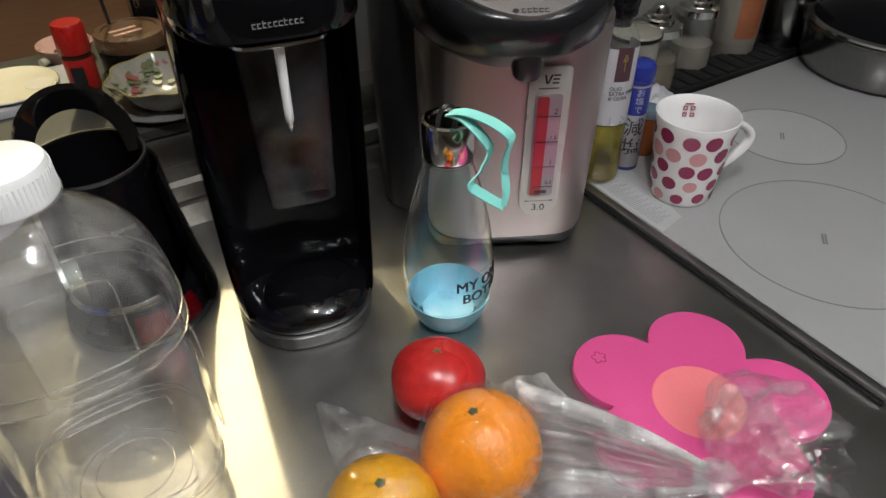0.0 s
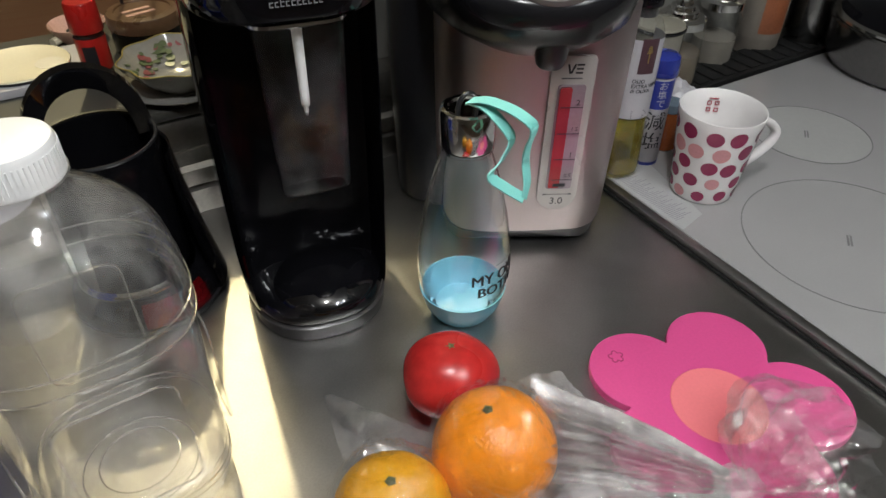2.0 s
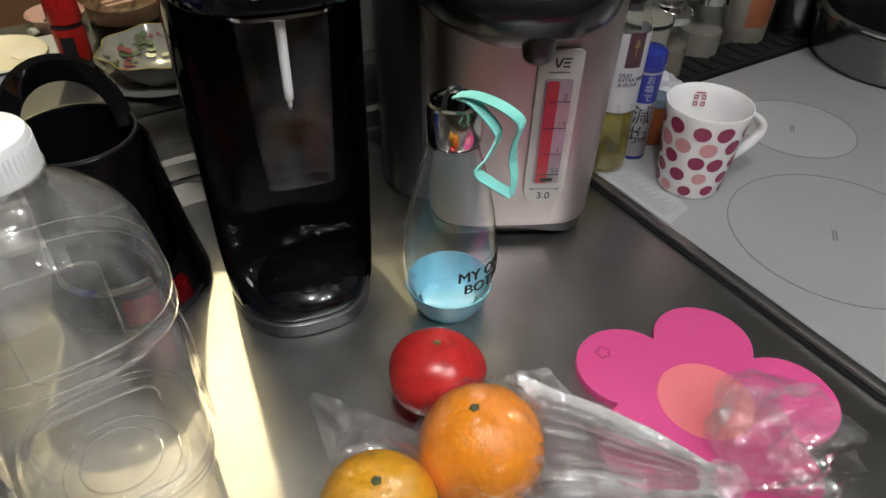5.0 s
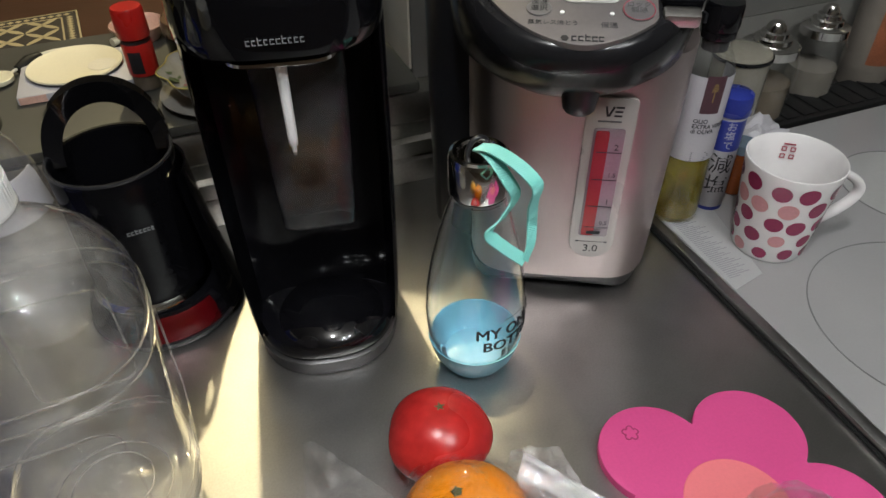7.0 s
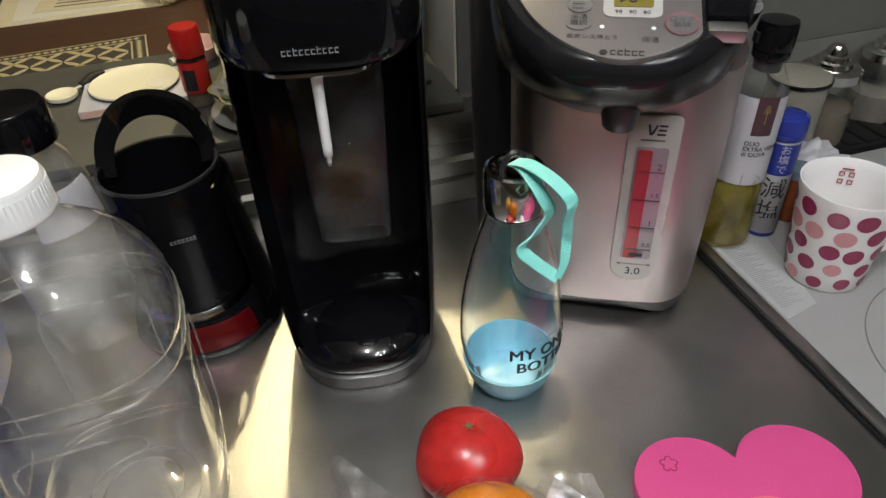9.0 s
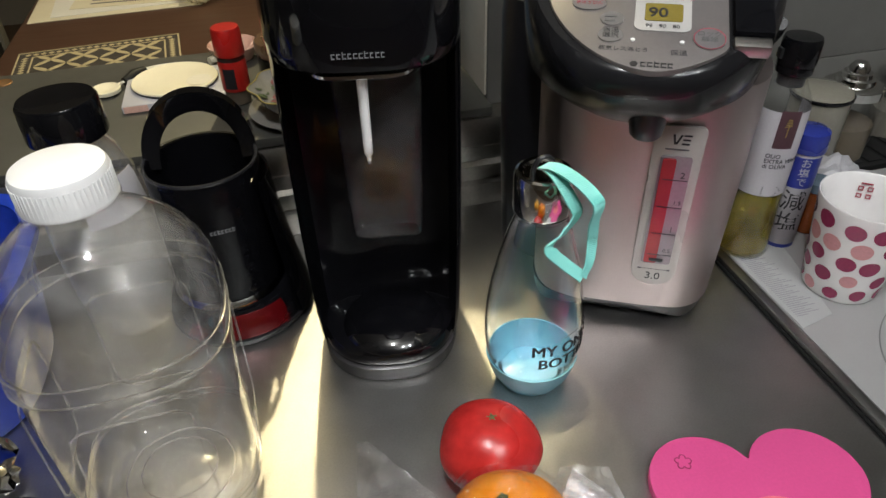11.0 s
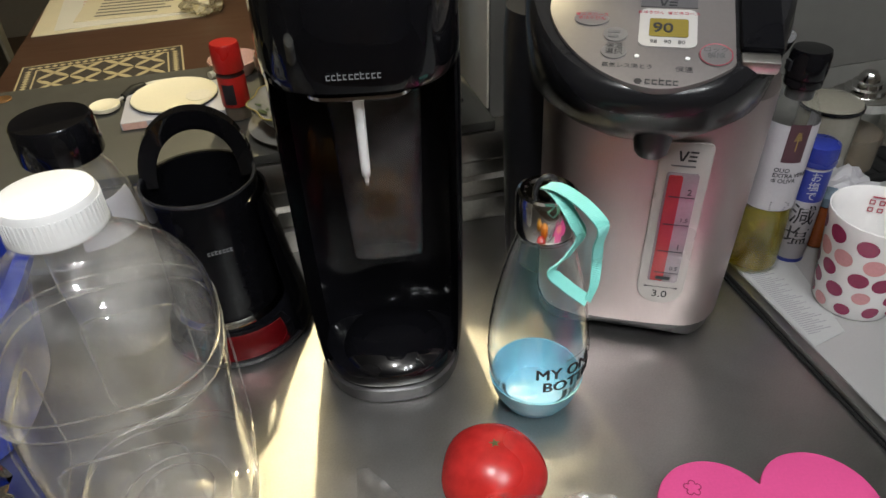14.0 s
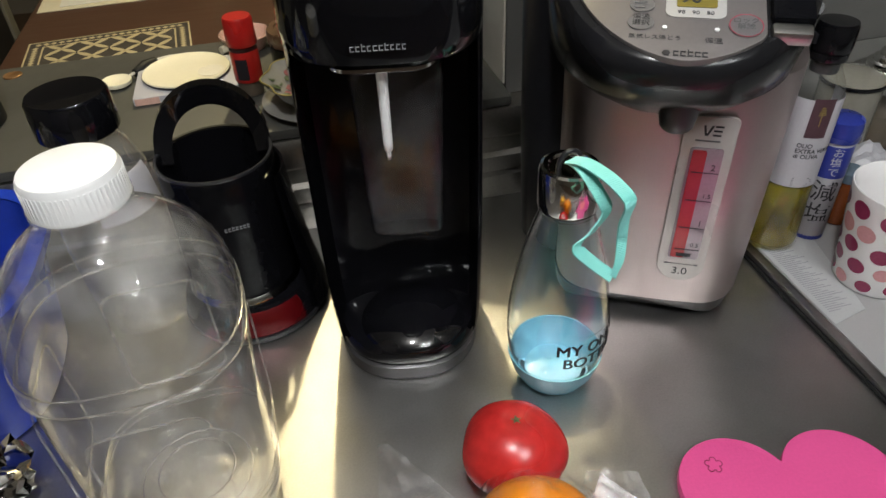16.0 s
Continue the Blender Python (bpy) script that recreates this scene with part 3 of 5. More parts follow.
    part("lcd_digits", up(letters("90", 0.0145, depth=0.0001, bold=0.0002), 0.0085, -0.0260, 0.0038), INK, panel)
    part("scale_digits", up(letters("98   90   80", 0.0052, depth=0.0001), 0.012, -0.0400, 0.0033), INK, panel)
    part("display_writing", up(letters("まほうびん  省エネコース", 0.0038, depth=0.0001), 0.012, -0.0088, 0.0033), INK_RED, panel)
    for nm, x, y, rx in (("eco_button", -0.042, -0.018, 0.0125), ("timer_button", -0.024, -0.034, 0.0085), ("select_button", -0.024, -0.052, 0.0088)):
        b = part(nm, up(moved(disc(0.0075, 0.0010, 32), Matrix.Diagonal((rx / 0.0075, 1, 1, 1))), x, y), SILVER_PLASTIC, panel)
        if nm == "timer_button":
            part("button_writing", up(bars(rx * 1.25, 0.0022, 2, 0.0048, 0, 0.0022), x, y, 0.0034), INK_GREY, b)
        else:
            words, high = ("省エネコース\nまほうびん", 0.0040) if nm == "eco_button" else ("保温\n選択", 0.0060)
            part("button_writing", up(letters(words, high, depth=0.0001), x, y + 0.0022, 0.0034), INK_RED if rx > 0.01 else INK, b)
    lock = part("lock_button", up(disc(0.0112, 0.0010, 40), 0.0445, -0.0505), SILVER_PLASTIC, panel)
    part("lock_ring", up(lathe([(0.0104, 0.0011), (0.0110, 0.0013), (0.0112, 0.0002), (0.0104, 0.0011)], 40), 0.0445, -0.0505), INK_RED, lock)
    part("button_writing", up(letters("ロック\n解除", 0.0058, depth=0.0001), 0.0445, -0.0490, 0.0036), INK_GREY, lock)
    part("button_writing", up(letters("保温", 0.0060, depth=0.0001), 0.024, -0.0665), INK, panel)
    part("panel_writing", up(letters("蒸気レス沸とう", 0.0050, depth=0.0001), -0.014, -0.0655), INK, panel)
    word_mark(panel, 5, 0.0034, 0.0046, 0.0012, slope @ pose(0.004, -0.0840, 0.0023), INK)
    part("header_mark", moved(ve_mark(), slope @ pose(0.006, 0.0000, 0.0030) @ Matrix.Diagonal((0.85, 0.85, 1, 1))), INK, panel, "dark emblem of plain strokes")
    part("emblem", up(disc(0.0028, 0.0004, 6), -0.006, -0.0800), INK, panel)
    for x in (-0.008, 0.026):
        part("status_light", up(disc(0.0016, 0.0008, 16), x, -0.0555), WHITE, panel)
    part("pour_spout", lathe([(0, 0.239), (0.0105, 0.239), (0.0125, 0.2415), (0.0142, 0.251), (0.0155, 0.268), (0, 0.268)], 40, 0.000, -0.146), BLACK_PLASTIC, o, "black pouring spout")
    gauge(o)
    part("carry_handle", sweep(curve([(-0.108, -0.005, 0.285), (-0.1125, 0.03, 0.262), (-0.115, 0.075, 0.238), (-0.104, 0.110, 0.226), (-0.05, 0.130, 0.222), (0.05, 0.130, 0.222), (0.104, 0.110, 0.226), (0.115, 0.075, 0.238), (0.1125, 0.03, 0.262), (0.108, -0.005, 0.285)]), 0.006, 10), DARK_GREY, o)
    return o


def rounded(w, h, r, n=6, r_low=None):
    """Rounded rectangle outline round the origin."""
    pts = []
    low = r if r_low is None else r_low
    for cx, cy, a0, q in ((1, 1, 0, r), (-1, 1, 90, r), (-1, -1, 180, low), (1, -1, 270, low)):
        for i in range(n + 1):
            a = radians(a0 + 90 * i / n)
            pts.append((cx * (w / 2 - q) + q * math.cos(a), cy * (h / 2 - q) + q * math.sin(a)))
    return pts


def tilted(ring, z):
    """The lid slopes down towards its front."""
    k = max(0.0, (z - 0.262) / 0.046)
    return [(x, y, zz + k * SLOPE * (y + 0.165)) for x, y, zz in ring]


def panel_pose():
    return pose(-0.006, -0.0950, 0.3085 + SLOPE * 0.070 + 0.0008, math.degrees(math.atan(SLOPE)))


def ve_mark():
    return merged([moved(box(-0.0009, 0.0009, -0.0048, 0.0048, 0, 0.0003), pose(-0.0062, 0, 0, rz=12)), moved(box(-0.0009, 0.0009, -0.0050, 0.0050, 0, 0.0003), pose(-0.0025, 0, 0, rz=-22)), box(0.0008, 0.0075, 0.0032, 0.0048, 0, 0.0003), box(0.0004, 0.0068, -0.0008, 0.0008, 0, 0.0003), box(0.0000, 0.0066, -0.0048, -0.0032, 0, 0.0003)])


def gauge(o):
    stand = pose(0.0325, -0.0992, 0.1415, 92.0)
    low = slab(rounded(0.042, 0.176, 0.006, 8, 0.0200), 0, 0.0030, 0.0008, 2)
    g = part("water_gauge", moved(low, stand), GAUGE_PLATE, o, "pale water gauge plate with a red level tube")
    on = lambda bm, x, y, z=0.0031: moved(bm, stand @ pose(x, y, z))
    part("gauge_window", on(slab(rounded(0.0265, 0.119, 0.003), 0, 0.0012), 0.0, 0.0), GAUGE_PALE, g)
    part("level_tube", on(slab(rounded(0.0115, 0.115, 0.002), 0, 0.0016), -0.0055, 0.0, 0.0044), GAUGE_RED, g)
    for y, s in ((0.041, "2"), (0.012, "1.5"), (-0.018, "1"), (-0.043, "0.5")):
        part("scale_line", on(box(-0.009, 0.0125, -0.0004, 0.0004, 0, 0.0003), 0, y - 0.004, 0.0062), INK, g)
        part("scale_number", on(letters(s, 0.0085 if len(s) == 1 else 0.0060, depth=0.0001), 0.0078, y, 0.0046), INK, g)
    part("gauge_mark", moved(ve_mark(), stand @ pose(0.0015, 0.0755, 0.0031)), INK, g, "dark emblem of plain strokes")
    part("gauge_writing", on(bars(0.024, 0.0013, 1, 0.002), 0.001, 0.0660), INK_GREY, g)
    part("capacity_number", on(letters("3.0", 0.0120, depth=0.0001), 0.0, -0.0765), INK, g)
    part("capacity_arrow", on(merged([box(-0.014, 0.014, -0.0002, 0.0002, 0, 0.0003), box(-0.015, -0.012, -0.0008, 0.0008, 0, 0.0003), box(0.012, 0.015, -0.0008, 0.0008, 0, 0.0003)]), 0, -0.0675), INK_GREY, g)
    part("empty_mark", on(bars(0.017, 0.0036, 1, 0.01), 0.002, -0.0535, 0.0062), INK, g)


thermal_pot()


# ---- drinking bottle ----
def drinking_bottle():
    o = tagged(empty("drinking_bottle", 0.222, 0.507, 0.0), "clear drinking bottle with aqua base, chrome cap and turquoise ribbon", "bottle")
    part("base_cup", lathe([(0, 0.0), (0.0275, 0.0), (0.0300, 0.0015), (0.0375, 0.015), (0.0418, 0.031), (0.0424, 0.0335), (0.0412, 0.0335), (0.0365, 0.016), (0.029, 0.004), (0, 0.004)], 72), AQUA, o, "aqua silicone base cup")
    outer = [(0.0285, 0.006), (0.0362, 0.0175), (0.0418, 0.036), (0.0440, 0.055), (0.0442, 0.072), (0.0425, 0.095), (0.0385, 0.120), (0.0330, 0.145), (0.0268, 0.168), (0.0215, 0.184), (0.0195, 0.190), (0.0195, 0.196)]
    inner = [(r - 0.0016, z) for r, z in outer[1:]]
    bd = part("body", lathe([(0, 0.0105), (0.012, 0.0095), (0.022, 0.0060)] + outer + inner[::-1] + [(0.026, 0.0105), (0.012, 0.0130), (0, 0.0140)], 96), BOTTLE, o)
    bd.visible_shadow = False
    part("neck_ring", lathe([(0.0197, 0.1865), (0.0225, 0.187), (0.0228, 0.190), (0.0197, 0.1905), (0.0197, 0.1865)], 56), BOTTLE, o)
    cap = part("cap", lathe([(0.0205, 0.191), (0.0232, 0.1915), (0.0238, 0.1930), (0.0238, 0.2210), (0.0228, 0.2250), (0.0205, 0.2262), (0.0175, 0.2255), (0.0160, 0.2235), (0, 0.2225)], 64), CHROME, o, "chrome screw cap")
    part("cap_ring", sweep([(0.0090 * math.cos(a / 12 * math.pi), 0.002, 0.2225 + 0.0135 * math.sin(a / 12 * math.pi)) for a in range(13)], 0.0022, 10), BLACK_PLASTIC, cap)
    # the two strands of the ribbon loop, from the cap ring to the hanging tip
    one = curve([(-0.006, -0.010, 0.236), (-0.003, -0.030, 0.2445), (0.002, -0.055, 0.2470), (0.006, -0.073, 0.2440), (0.0075, -0.0765, 0.2380), (0.010, -0.068, 0.220), (0.0125, -0.064, 0.204), (0.006, -0.076, 0.193), (-0.002, -0.084, 0.186)], 24)
    two = curve([(-0.004, -0.008, 0.235), (-0.005, -0.032, 0.240), (-0.003, -0.054, 0.234), (0.000, -0.060, 0.224), (-0.010, -0.064, 0.213), (-0.0215, -0.067, 0.2035), (-0.014, -0.075, 0.195), (-0.002, -0.084, 0.186)], 24)
    side = lambda pts, w: [Vector((0.86, 0.40, 0.10)).normalized() * w] * len(pts)
    rib = part("ribbon", band(one, side(one, 0.0054)), TURQUOISE, o, "turquoise woven ribbon loop")
    part("ribbon_strand", band(two, side(two, 0.0052)), TURQUOISE, rib)

    def wrap(cx, z0, lift=0.0):
        def bend(co):
            a = radians(-90 + cx) + co.x / 0.0440
            z = z0 + co.y
            r = radius_at(outer, z) + 0.0004 + lift + co.z
            return Vector((r * math.cos(a), r * math.sin(a), z))
        return bend

    for s, z in (("MY ONLY", 0.0720), ("BOTTLE", 0.0570)):
        part("lettering", merged([letters(s, 0.0162, wrap(22, z)), letters(s, 0.0162, wrap(22.9, z, 0.0001))]), INK, o, "black capital lettering")
    part("small_writing", letters("_______", 0.006, wrap(24, 0.0865)), INK_GREY, o)
    return o


def radius_at(profile, z):
    for (r0, z0), (r1, z1) in zip(profile, profile[1:]):
        if z0 <= z <= z1:
            return r0 + (r1 - r0) * (z - z0) / (z1 - z0)
    return profile[-1][0]


drinking_bottle()


# ---- large bottles ----
def squircle(r, z, flat=0.0, n=96, twist=0.0):
    """Round section that turns towards a soft square with flat > 0."""
    e = 2 + 2.2 * flat
    out = []
    for i in range(n):
        a = 2 * math.pi * i / n
        c, s = math.cos(a), math.sin(a)
        k = (abs(c) ** e + abs(s) ** e) ** (-1 / e)
        x, y = r * k * c, r * k * s
        t = radians(twist)
        out.append((x * math.cos(t) - y * math.sin(t), x * math.sin(t) + y * math.cos(t), z))
    return out


def big_bottle():
    o = tagged(empty("plastic_bottle", -0.0955, 0.4740, 0.0), "large empty clear plastic bottle with white screw cap", "bottle")
    tw = 3
    secs = []
    for r, z, f in ((0.048, 0.010, 0.2), (0.056, 0.004, 0.25), (0.0625, 0.006, 0.3), (0.0650, 0.014, 0.35), (0.0655, 0.034, 0.45), (0.0640, 0.038, 0.45), (0.0640, 0.041, 0.45), (0.0658, 0.046, 0.5), (0.0665, 0.060, 0.55), (0.0672, 0.120, 0.55), (0.0680, 0.165, 0.5), (0.0668, 0.169, 0.45), (0.0668, 0.172, 0.45), (0.0700, 0.177, 0.4), (0.0708, 0.180, 0.4), (0.0700, 0.183, 0.38), (0.0675, 0.1855, 0.36), (0.0675, 0.1885, 0.34), (0.0705, 0.192, 0.32), (0.0712, 0.198, 0.3), (0.0700, 0.212, 0.24), (0.0665, 0.226, 0.18), (0.0605, 0.2390, 0.1), (0.0520, 0.2505, 0.05), (0.0430, 0.2590, 0.0), (0.0345, 0.2655, 0.0), (0.0290, 0.2700, 0.0), (0.0262, 0.2745, 0.0), (0.0258, 0.2795, 0.0), (0.0290, 0.2800, 0.0), (0.0290, 0.2825, 0.0), (0.0258, 0.2830, 0.0), (0.0258, 0.292, 0.0)):
        secs.append(squircle(r, z, f, 96, tw))
    part("bottle_body", loft(secs, (False, False)), PET, o, "clear ribbed plastic body", sharp=75)
    part("bottle_bottom", loft([squircle(0.0475, 0.0110, 0.2, 96, tw), squircle(0.038, 0.013, 0.1, 96, tw), squircle(0.026, 0.018, 0.0, 96, tw), squircle(0.010, 0.020, 0, 96, tw)], (False, True)), PET, o)
    for k in range(4):
        fr = [(px, -0.0688, 0.106 + pz) for px, pz in rounded(0.074, 0.100, 0.012, 6)]
        fr.append(fr[0])
        part("panel_rib", moved(sweep(fr, 0.0009, 8), pose(0, 0, 0, rz=tw + 90 * k)), RIDGE, o, "moulded panel edge")
    for r, z, f in ((0.0714, 0.1800, 0.4), (0.0716, 0.1940, 0.32), (0.0662, 0.0360, 0.45), (0.0660, 0.0290, 0.45)):
        hoop = squircle(r, z, f, 96, tw)
        part("moulded_ridge", sweep(hoop + hoop[:1], 0.0007, 6), RIDGE, o, "moulded ridge round the bottle")
    for r, z in ((0.043, 0.0140), (0.030, 0.0185)):
        hoop = squircle(r, z, 0.0, 64, tw)
        part("base_ridge", sweep(hoop + hoop[:1], 0.0007, 6), RIDGE, o)
    cap = [(0, 0.3045), (0.025, 0.3045), (0.0275, 0.3035), (0.0288, 0.3010), (0.0295, 0.2815), (0.0282, 0.2810), (0.0282, 0.30), (0, 0.30)]
    cap = [(r * 0.955, z - 0.0005) for r, z in cap]
    c = part("screw_cap", lathe(cap, 72), WHITE, o, "white ribbed screw cap")
    for i in range(60):
        a = 2 * math.pi * i / 60
        part("cap_rib", CAP_RIB(a), WHITE, c)
    return o


def CAP_RIB(a):
    return moved(box(0.0270, 0.02815, -0.0005, 0.0005, 0.2825, 0.2985), pose(0, 0, 0, rz=math.degrees(a)))


big_bottle()


# ---- fruit, bag and pad ----
def fruit(name, x, y, r, squash, material, label, lobes=0, seed=0, dimple=0.12, turn=(0, 0, 0)):
    o = tagged(empty(name, x, y, 0.0), label, "fruit")
    bm = bmesh.new()
    bmesh.ops.create_uvsphere(bm, u_segments=64, v_segments=40, radius=1)
    for v in bm.verts:
        p = v.co.copy()
        a = math.atan2(p.y, p.x)
        rho = math.hypot(p.x, p.y)
        k = 1 + 0.018 * noise.noise(p * 1.3 + Vector((seed, 0, 0)))
        if lobes:
            k += 0.020 * math.cos(lobes * a + seed) * rho ** 2 + 0.012 * math.cos(3 * a + 1) * rho ** 2
        top = math.exp(-(rho / 0.22) ** 2)
        z = p.z * squash * (1 - dimple * top * (1 if p.z > 0 else 0.6))
        v.co = Vector((p.x * k * r, p.y * k * r, z * r))
    m = pose(0, 0, 0, *turn)
    bmesh.ops.transform(bm, matrix=m, verts=bm.verts)
    low = min(v.co.z for v in bm.verts)
    bmesh.ops.translate(bm, vec=(0, 0, -low), verts=bm.verts)
    part("skin", bm, material, o)
    tip = m @ Vector((0, 0, r * squash * (1 - dimple)))
    star = []
    for k in range(5):
        star.append(moved(box(0, 0.0045 if lobes else 0.0042, -0.0007, 0.0007, -0.0005, 0.0006, 0.0003, 1), pose(0, 0, 0, rz=72 * k + 10)))
    star.append(lathe([(0, 0.0018), (0.0016, 0.0016), (0.0021, 0), (0, -0.0005)] if lobes else [(0, 0.0014), (0.0026, 0.0013), (0.0036, 0), (0, -0.0005)], 16))
    part("stem_scar", moved(merged(star), Matrix.Translation((tip.x, tip.y, tip.z - low)) @ m), STEM, o, "dry green stem scar")
    return o


fruit("tomato", 0.1505, 0.413, 0.0412, 0.84, TOMATO, "ripe red tomato on the steel worktop", 5, 2.0, 0.10, (-6, 4, 0))
fruit("orange", 0.137, 0.327, 0.0475, 0.95, ORANGE, "bright orange citrus fruit inside a clear bag", 0, 5.0, 0.05, (-8, -6, 0))
fruit("yellow_citrus", 0.049, 0.324, 0.0425, 0.92, YELLOW, "deep yellow citrus fruit inside a clear bag", 0, 9.0, 0.05)


def bag():
    """Thin wrinkled film laid over the two fruits, with a gathered neck and a flared end on the pad."""
    o = tagged(empty("plastic_bag", 0.12, 0.31, 0.0), "crumpled clear plastic bag tied round two citrus fruits", "bag")
    rng = random.Random(4)
    fruits = ((0.017, 0.017, 0.0500), (-0.071, 0.014, 0.0455))

    def height(x, y):
        z = 0.002
        for fx, fy, fr in fruits:
            d = math.hypot(x - fx, y - fy)
            if d < fr * 0.96:
                z = max(z, 0.92 * fr + math.sqrt(fr * fr - d * d) * 0.96)
            else:
                z = max(z, 0.92 * fr * math.exp(-((d - fr * 0.96) / 0.026)) + 0.27 * fr * math.exp(-((d - fr * 0.96) / 0.004)))
        return z

    bm = bmesh.new()
    nx, ny = 170, 140
    grid = []
    for i in range(nx + 1):
        col = []
        for j in range(ny + 1):
            x = -0.125 + 0.215 * i / nx
            y = -0.115 + 0.190 * j / ny
            q = Vector((x * 34, y * 34, 0.3))
            w = noise.noise(q) * 0.0035 + (0.5 - abs(noise.noise(q * 1.5))) * 0.0065 + (0.5 - abs(noise.noise(q * 3.6))) * 0.0026
            col.append(bm.verts.new((x + 0.003 * noise.noise(q * 1.7), y + 0.003 * noise.noise(q * 1.9 + Vector((7, 0, 0))), height(x, y) + 0.0015 + max(0.0, w))))
        grid.append(col)
    for i in range(nx):
        for j in range(ny):
            x, y = -0.125 + 0.215 * (i + 0.5) / nx, -0.115 + 0.190 * (j + 0.5) / ny
            edge = (0.030 if y < 0.03 else 0.004) + 0.012 * noise.noise(Vector((x * 40, y * 40, 2)))
            near = min(math.hypot(x - fx, y - fy) - fr for fx, fy, fr in fruits)
            if math.hypot(x - 0.0305, y - 0.103) > 0.056 and (near < edge or (x > 0.02 and -0.09 < y < 0.02)):
                bm.faces.new((grid[i][j], grid[i + 1][j], grid[i + 1][j + 1], grid[i][j + 1]))
    bmesh.ops.delete(bm, geom=[v for v in bm.verts if not v.link_faces], context="VERTS")
    part("film", bm, FILM, o, "wrinkled clear film", sharp=70)

    def pleats(path, radii, seg, deep, seed, thin=0.6, fold=5.0, along=0.05, steps=10):
        b = bmesh.new()
        pts = curve(path, steps)
        rr = np.interp(np.linspace(0, 1, len(pts)), np.linspace(0, 1, len(radii)), radii)
        rings = []
        for k, p in enumerate(pts):
            d = (pts[min(k + 1, len(pts) - 1)] - pts[max(k - 1, 0)]).normalized()
            side = d.cross(Vector((0, 0, 1))).normalized()
            up = side.cross(d)
            ring = []
            for s in range(seg):
                a = 2 * math.pi * s / seg
                f = 1 + deep * noise.noise(Vector((math.cos(a) * fold, math.sin(a) * fold, k * along + seed))) + 0.35 * deep * noise.noise(Vector((math.cos(a) * fold * 2.4, math.sin(a) * fold * 2.4, k * along * 2 + seed))) + 0.25 * deep * abs(noise.noise(Vector((math.cos(a) * fold * 4, math.sin(a) * fold * 4, k * along * 4 + seed))))
                ring.append(b.verts.new(p + float(rr[k]) * f * (math.cos(a) * side + thin * math.sin(a) * up)))
            rings.append(ring)
        for r0, r1 in zip(rings, rings[1:]):
            for s in range(seg):
                b.faces.new((r0[s], r0[(s + 1) % seg], r1[(s + 1) % seg], r1[s]))
        for v in b.verts:
            v.co.z = max(v.co.z, 0.010 + 0.002 * noise.noise(v.co * 60))
        return b

    part("neck", pleats([(0.045, 0.012, 0.040), (0.085, -0.020, 0.036), (0.125, -0.055, 0.028), (0.160, -0.088, 0.024)], [0.046, 0.036, 0.026, 0.010], 180, 0.62, 1.0, 0.6, 9.0, 0.012), GATHERED, o, "gathered film", sharp=70)
    part("knot", pleats([(0.150, -0.082, 0.024), (0.160, -0.090, 0.026), (0.170, -0.096, 0.026), (0.178, -0.098, 0.026)], [0.008, 0.013, 0.012, 0.010], 28, 0.4, 4.0, 0.9), GATHERED, o)
    part("tail", pleats([(0.174, -0.098, 0.026), (0.195, -0.094, 0.032), (0.226, -0.092, 0.036), (0.262, -0.102, 0.032)], [0.010, 0.036, 0.052, 0.046], 64, 0.46, 9.0, 0.62, 3.2, 0.16, 5), CRINKLED, o, "flared end of the bag", sharp=9)

    def flap(corners, seed):
        b = bmesh.new()
        n = 16
        g = []
        for i in range(n + 1):
            for j in range(n + 1):
                u, v = i / n, j / n
                p = (Vector(corners[0]) * (1 - u) + Vector(corners[1]) * u) * (1 - v) + (Vector(corners[3]) * (1 - u) + Vector(corners[2]) * u) * v
                q = p * 45 + Vector((seed, 0, 0))
                p = p + Vector((0, 0, 0.009 * v * (1 - v) * 4 * noise.noise(q) + 0.004 * noise.noise(q * 3)))
                p.z = max(p.z, 0.001)
                g.append(b.verts.new(p))
        for i in range(n):
            for j in range(n):
                k = i * (n + 1) + j
                b.faces.new((g[k], g[k + n + 1], g[k + n + 2], g[k + 1]))
        return b

    part("bag_corner", flap([(0.055, 0.040, 0.050), (0.078, 0.070, 0.034), (0.112, 0.056, 0.038), (0.115, 0.000, 0.030)], 3), GATHERED, o, "loose corner of the bag", sharp=9)
    part("bag_corner", flap([(-0.100, -0.02, 0.030), (-0.072, 0.135, 0.036), (-0.063, 0.138, 0.030), (-0.010, 0.045, 0.040)], 8), CRINKLED, o, "loose corner of the bag", sharp=14)
    return o


bag()


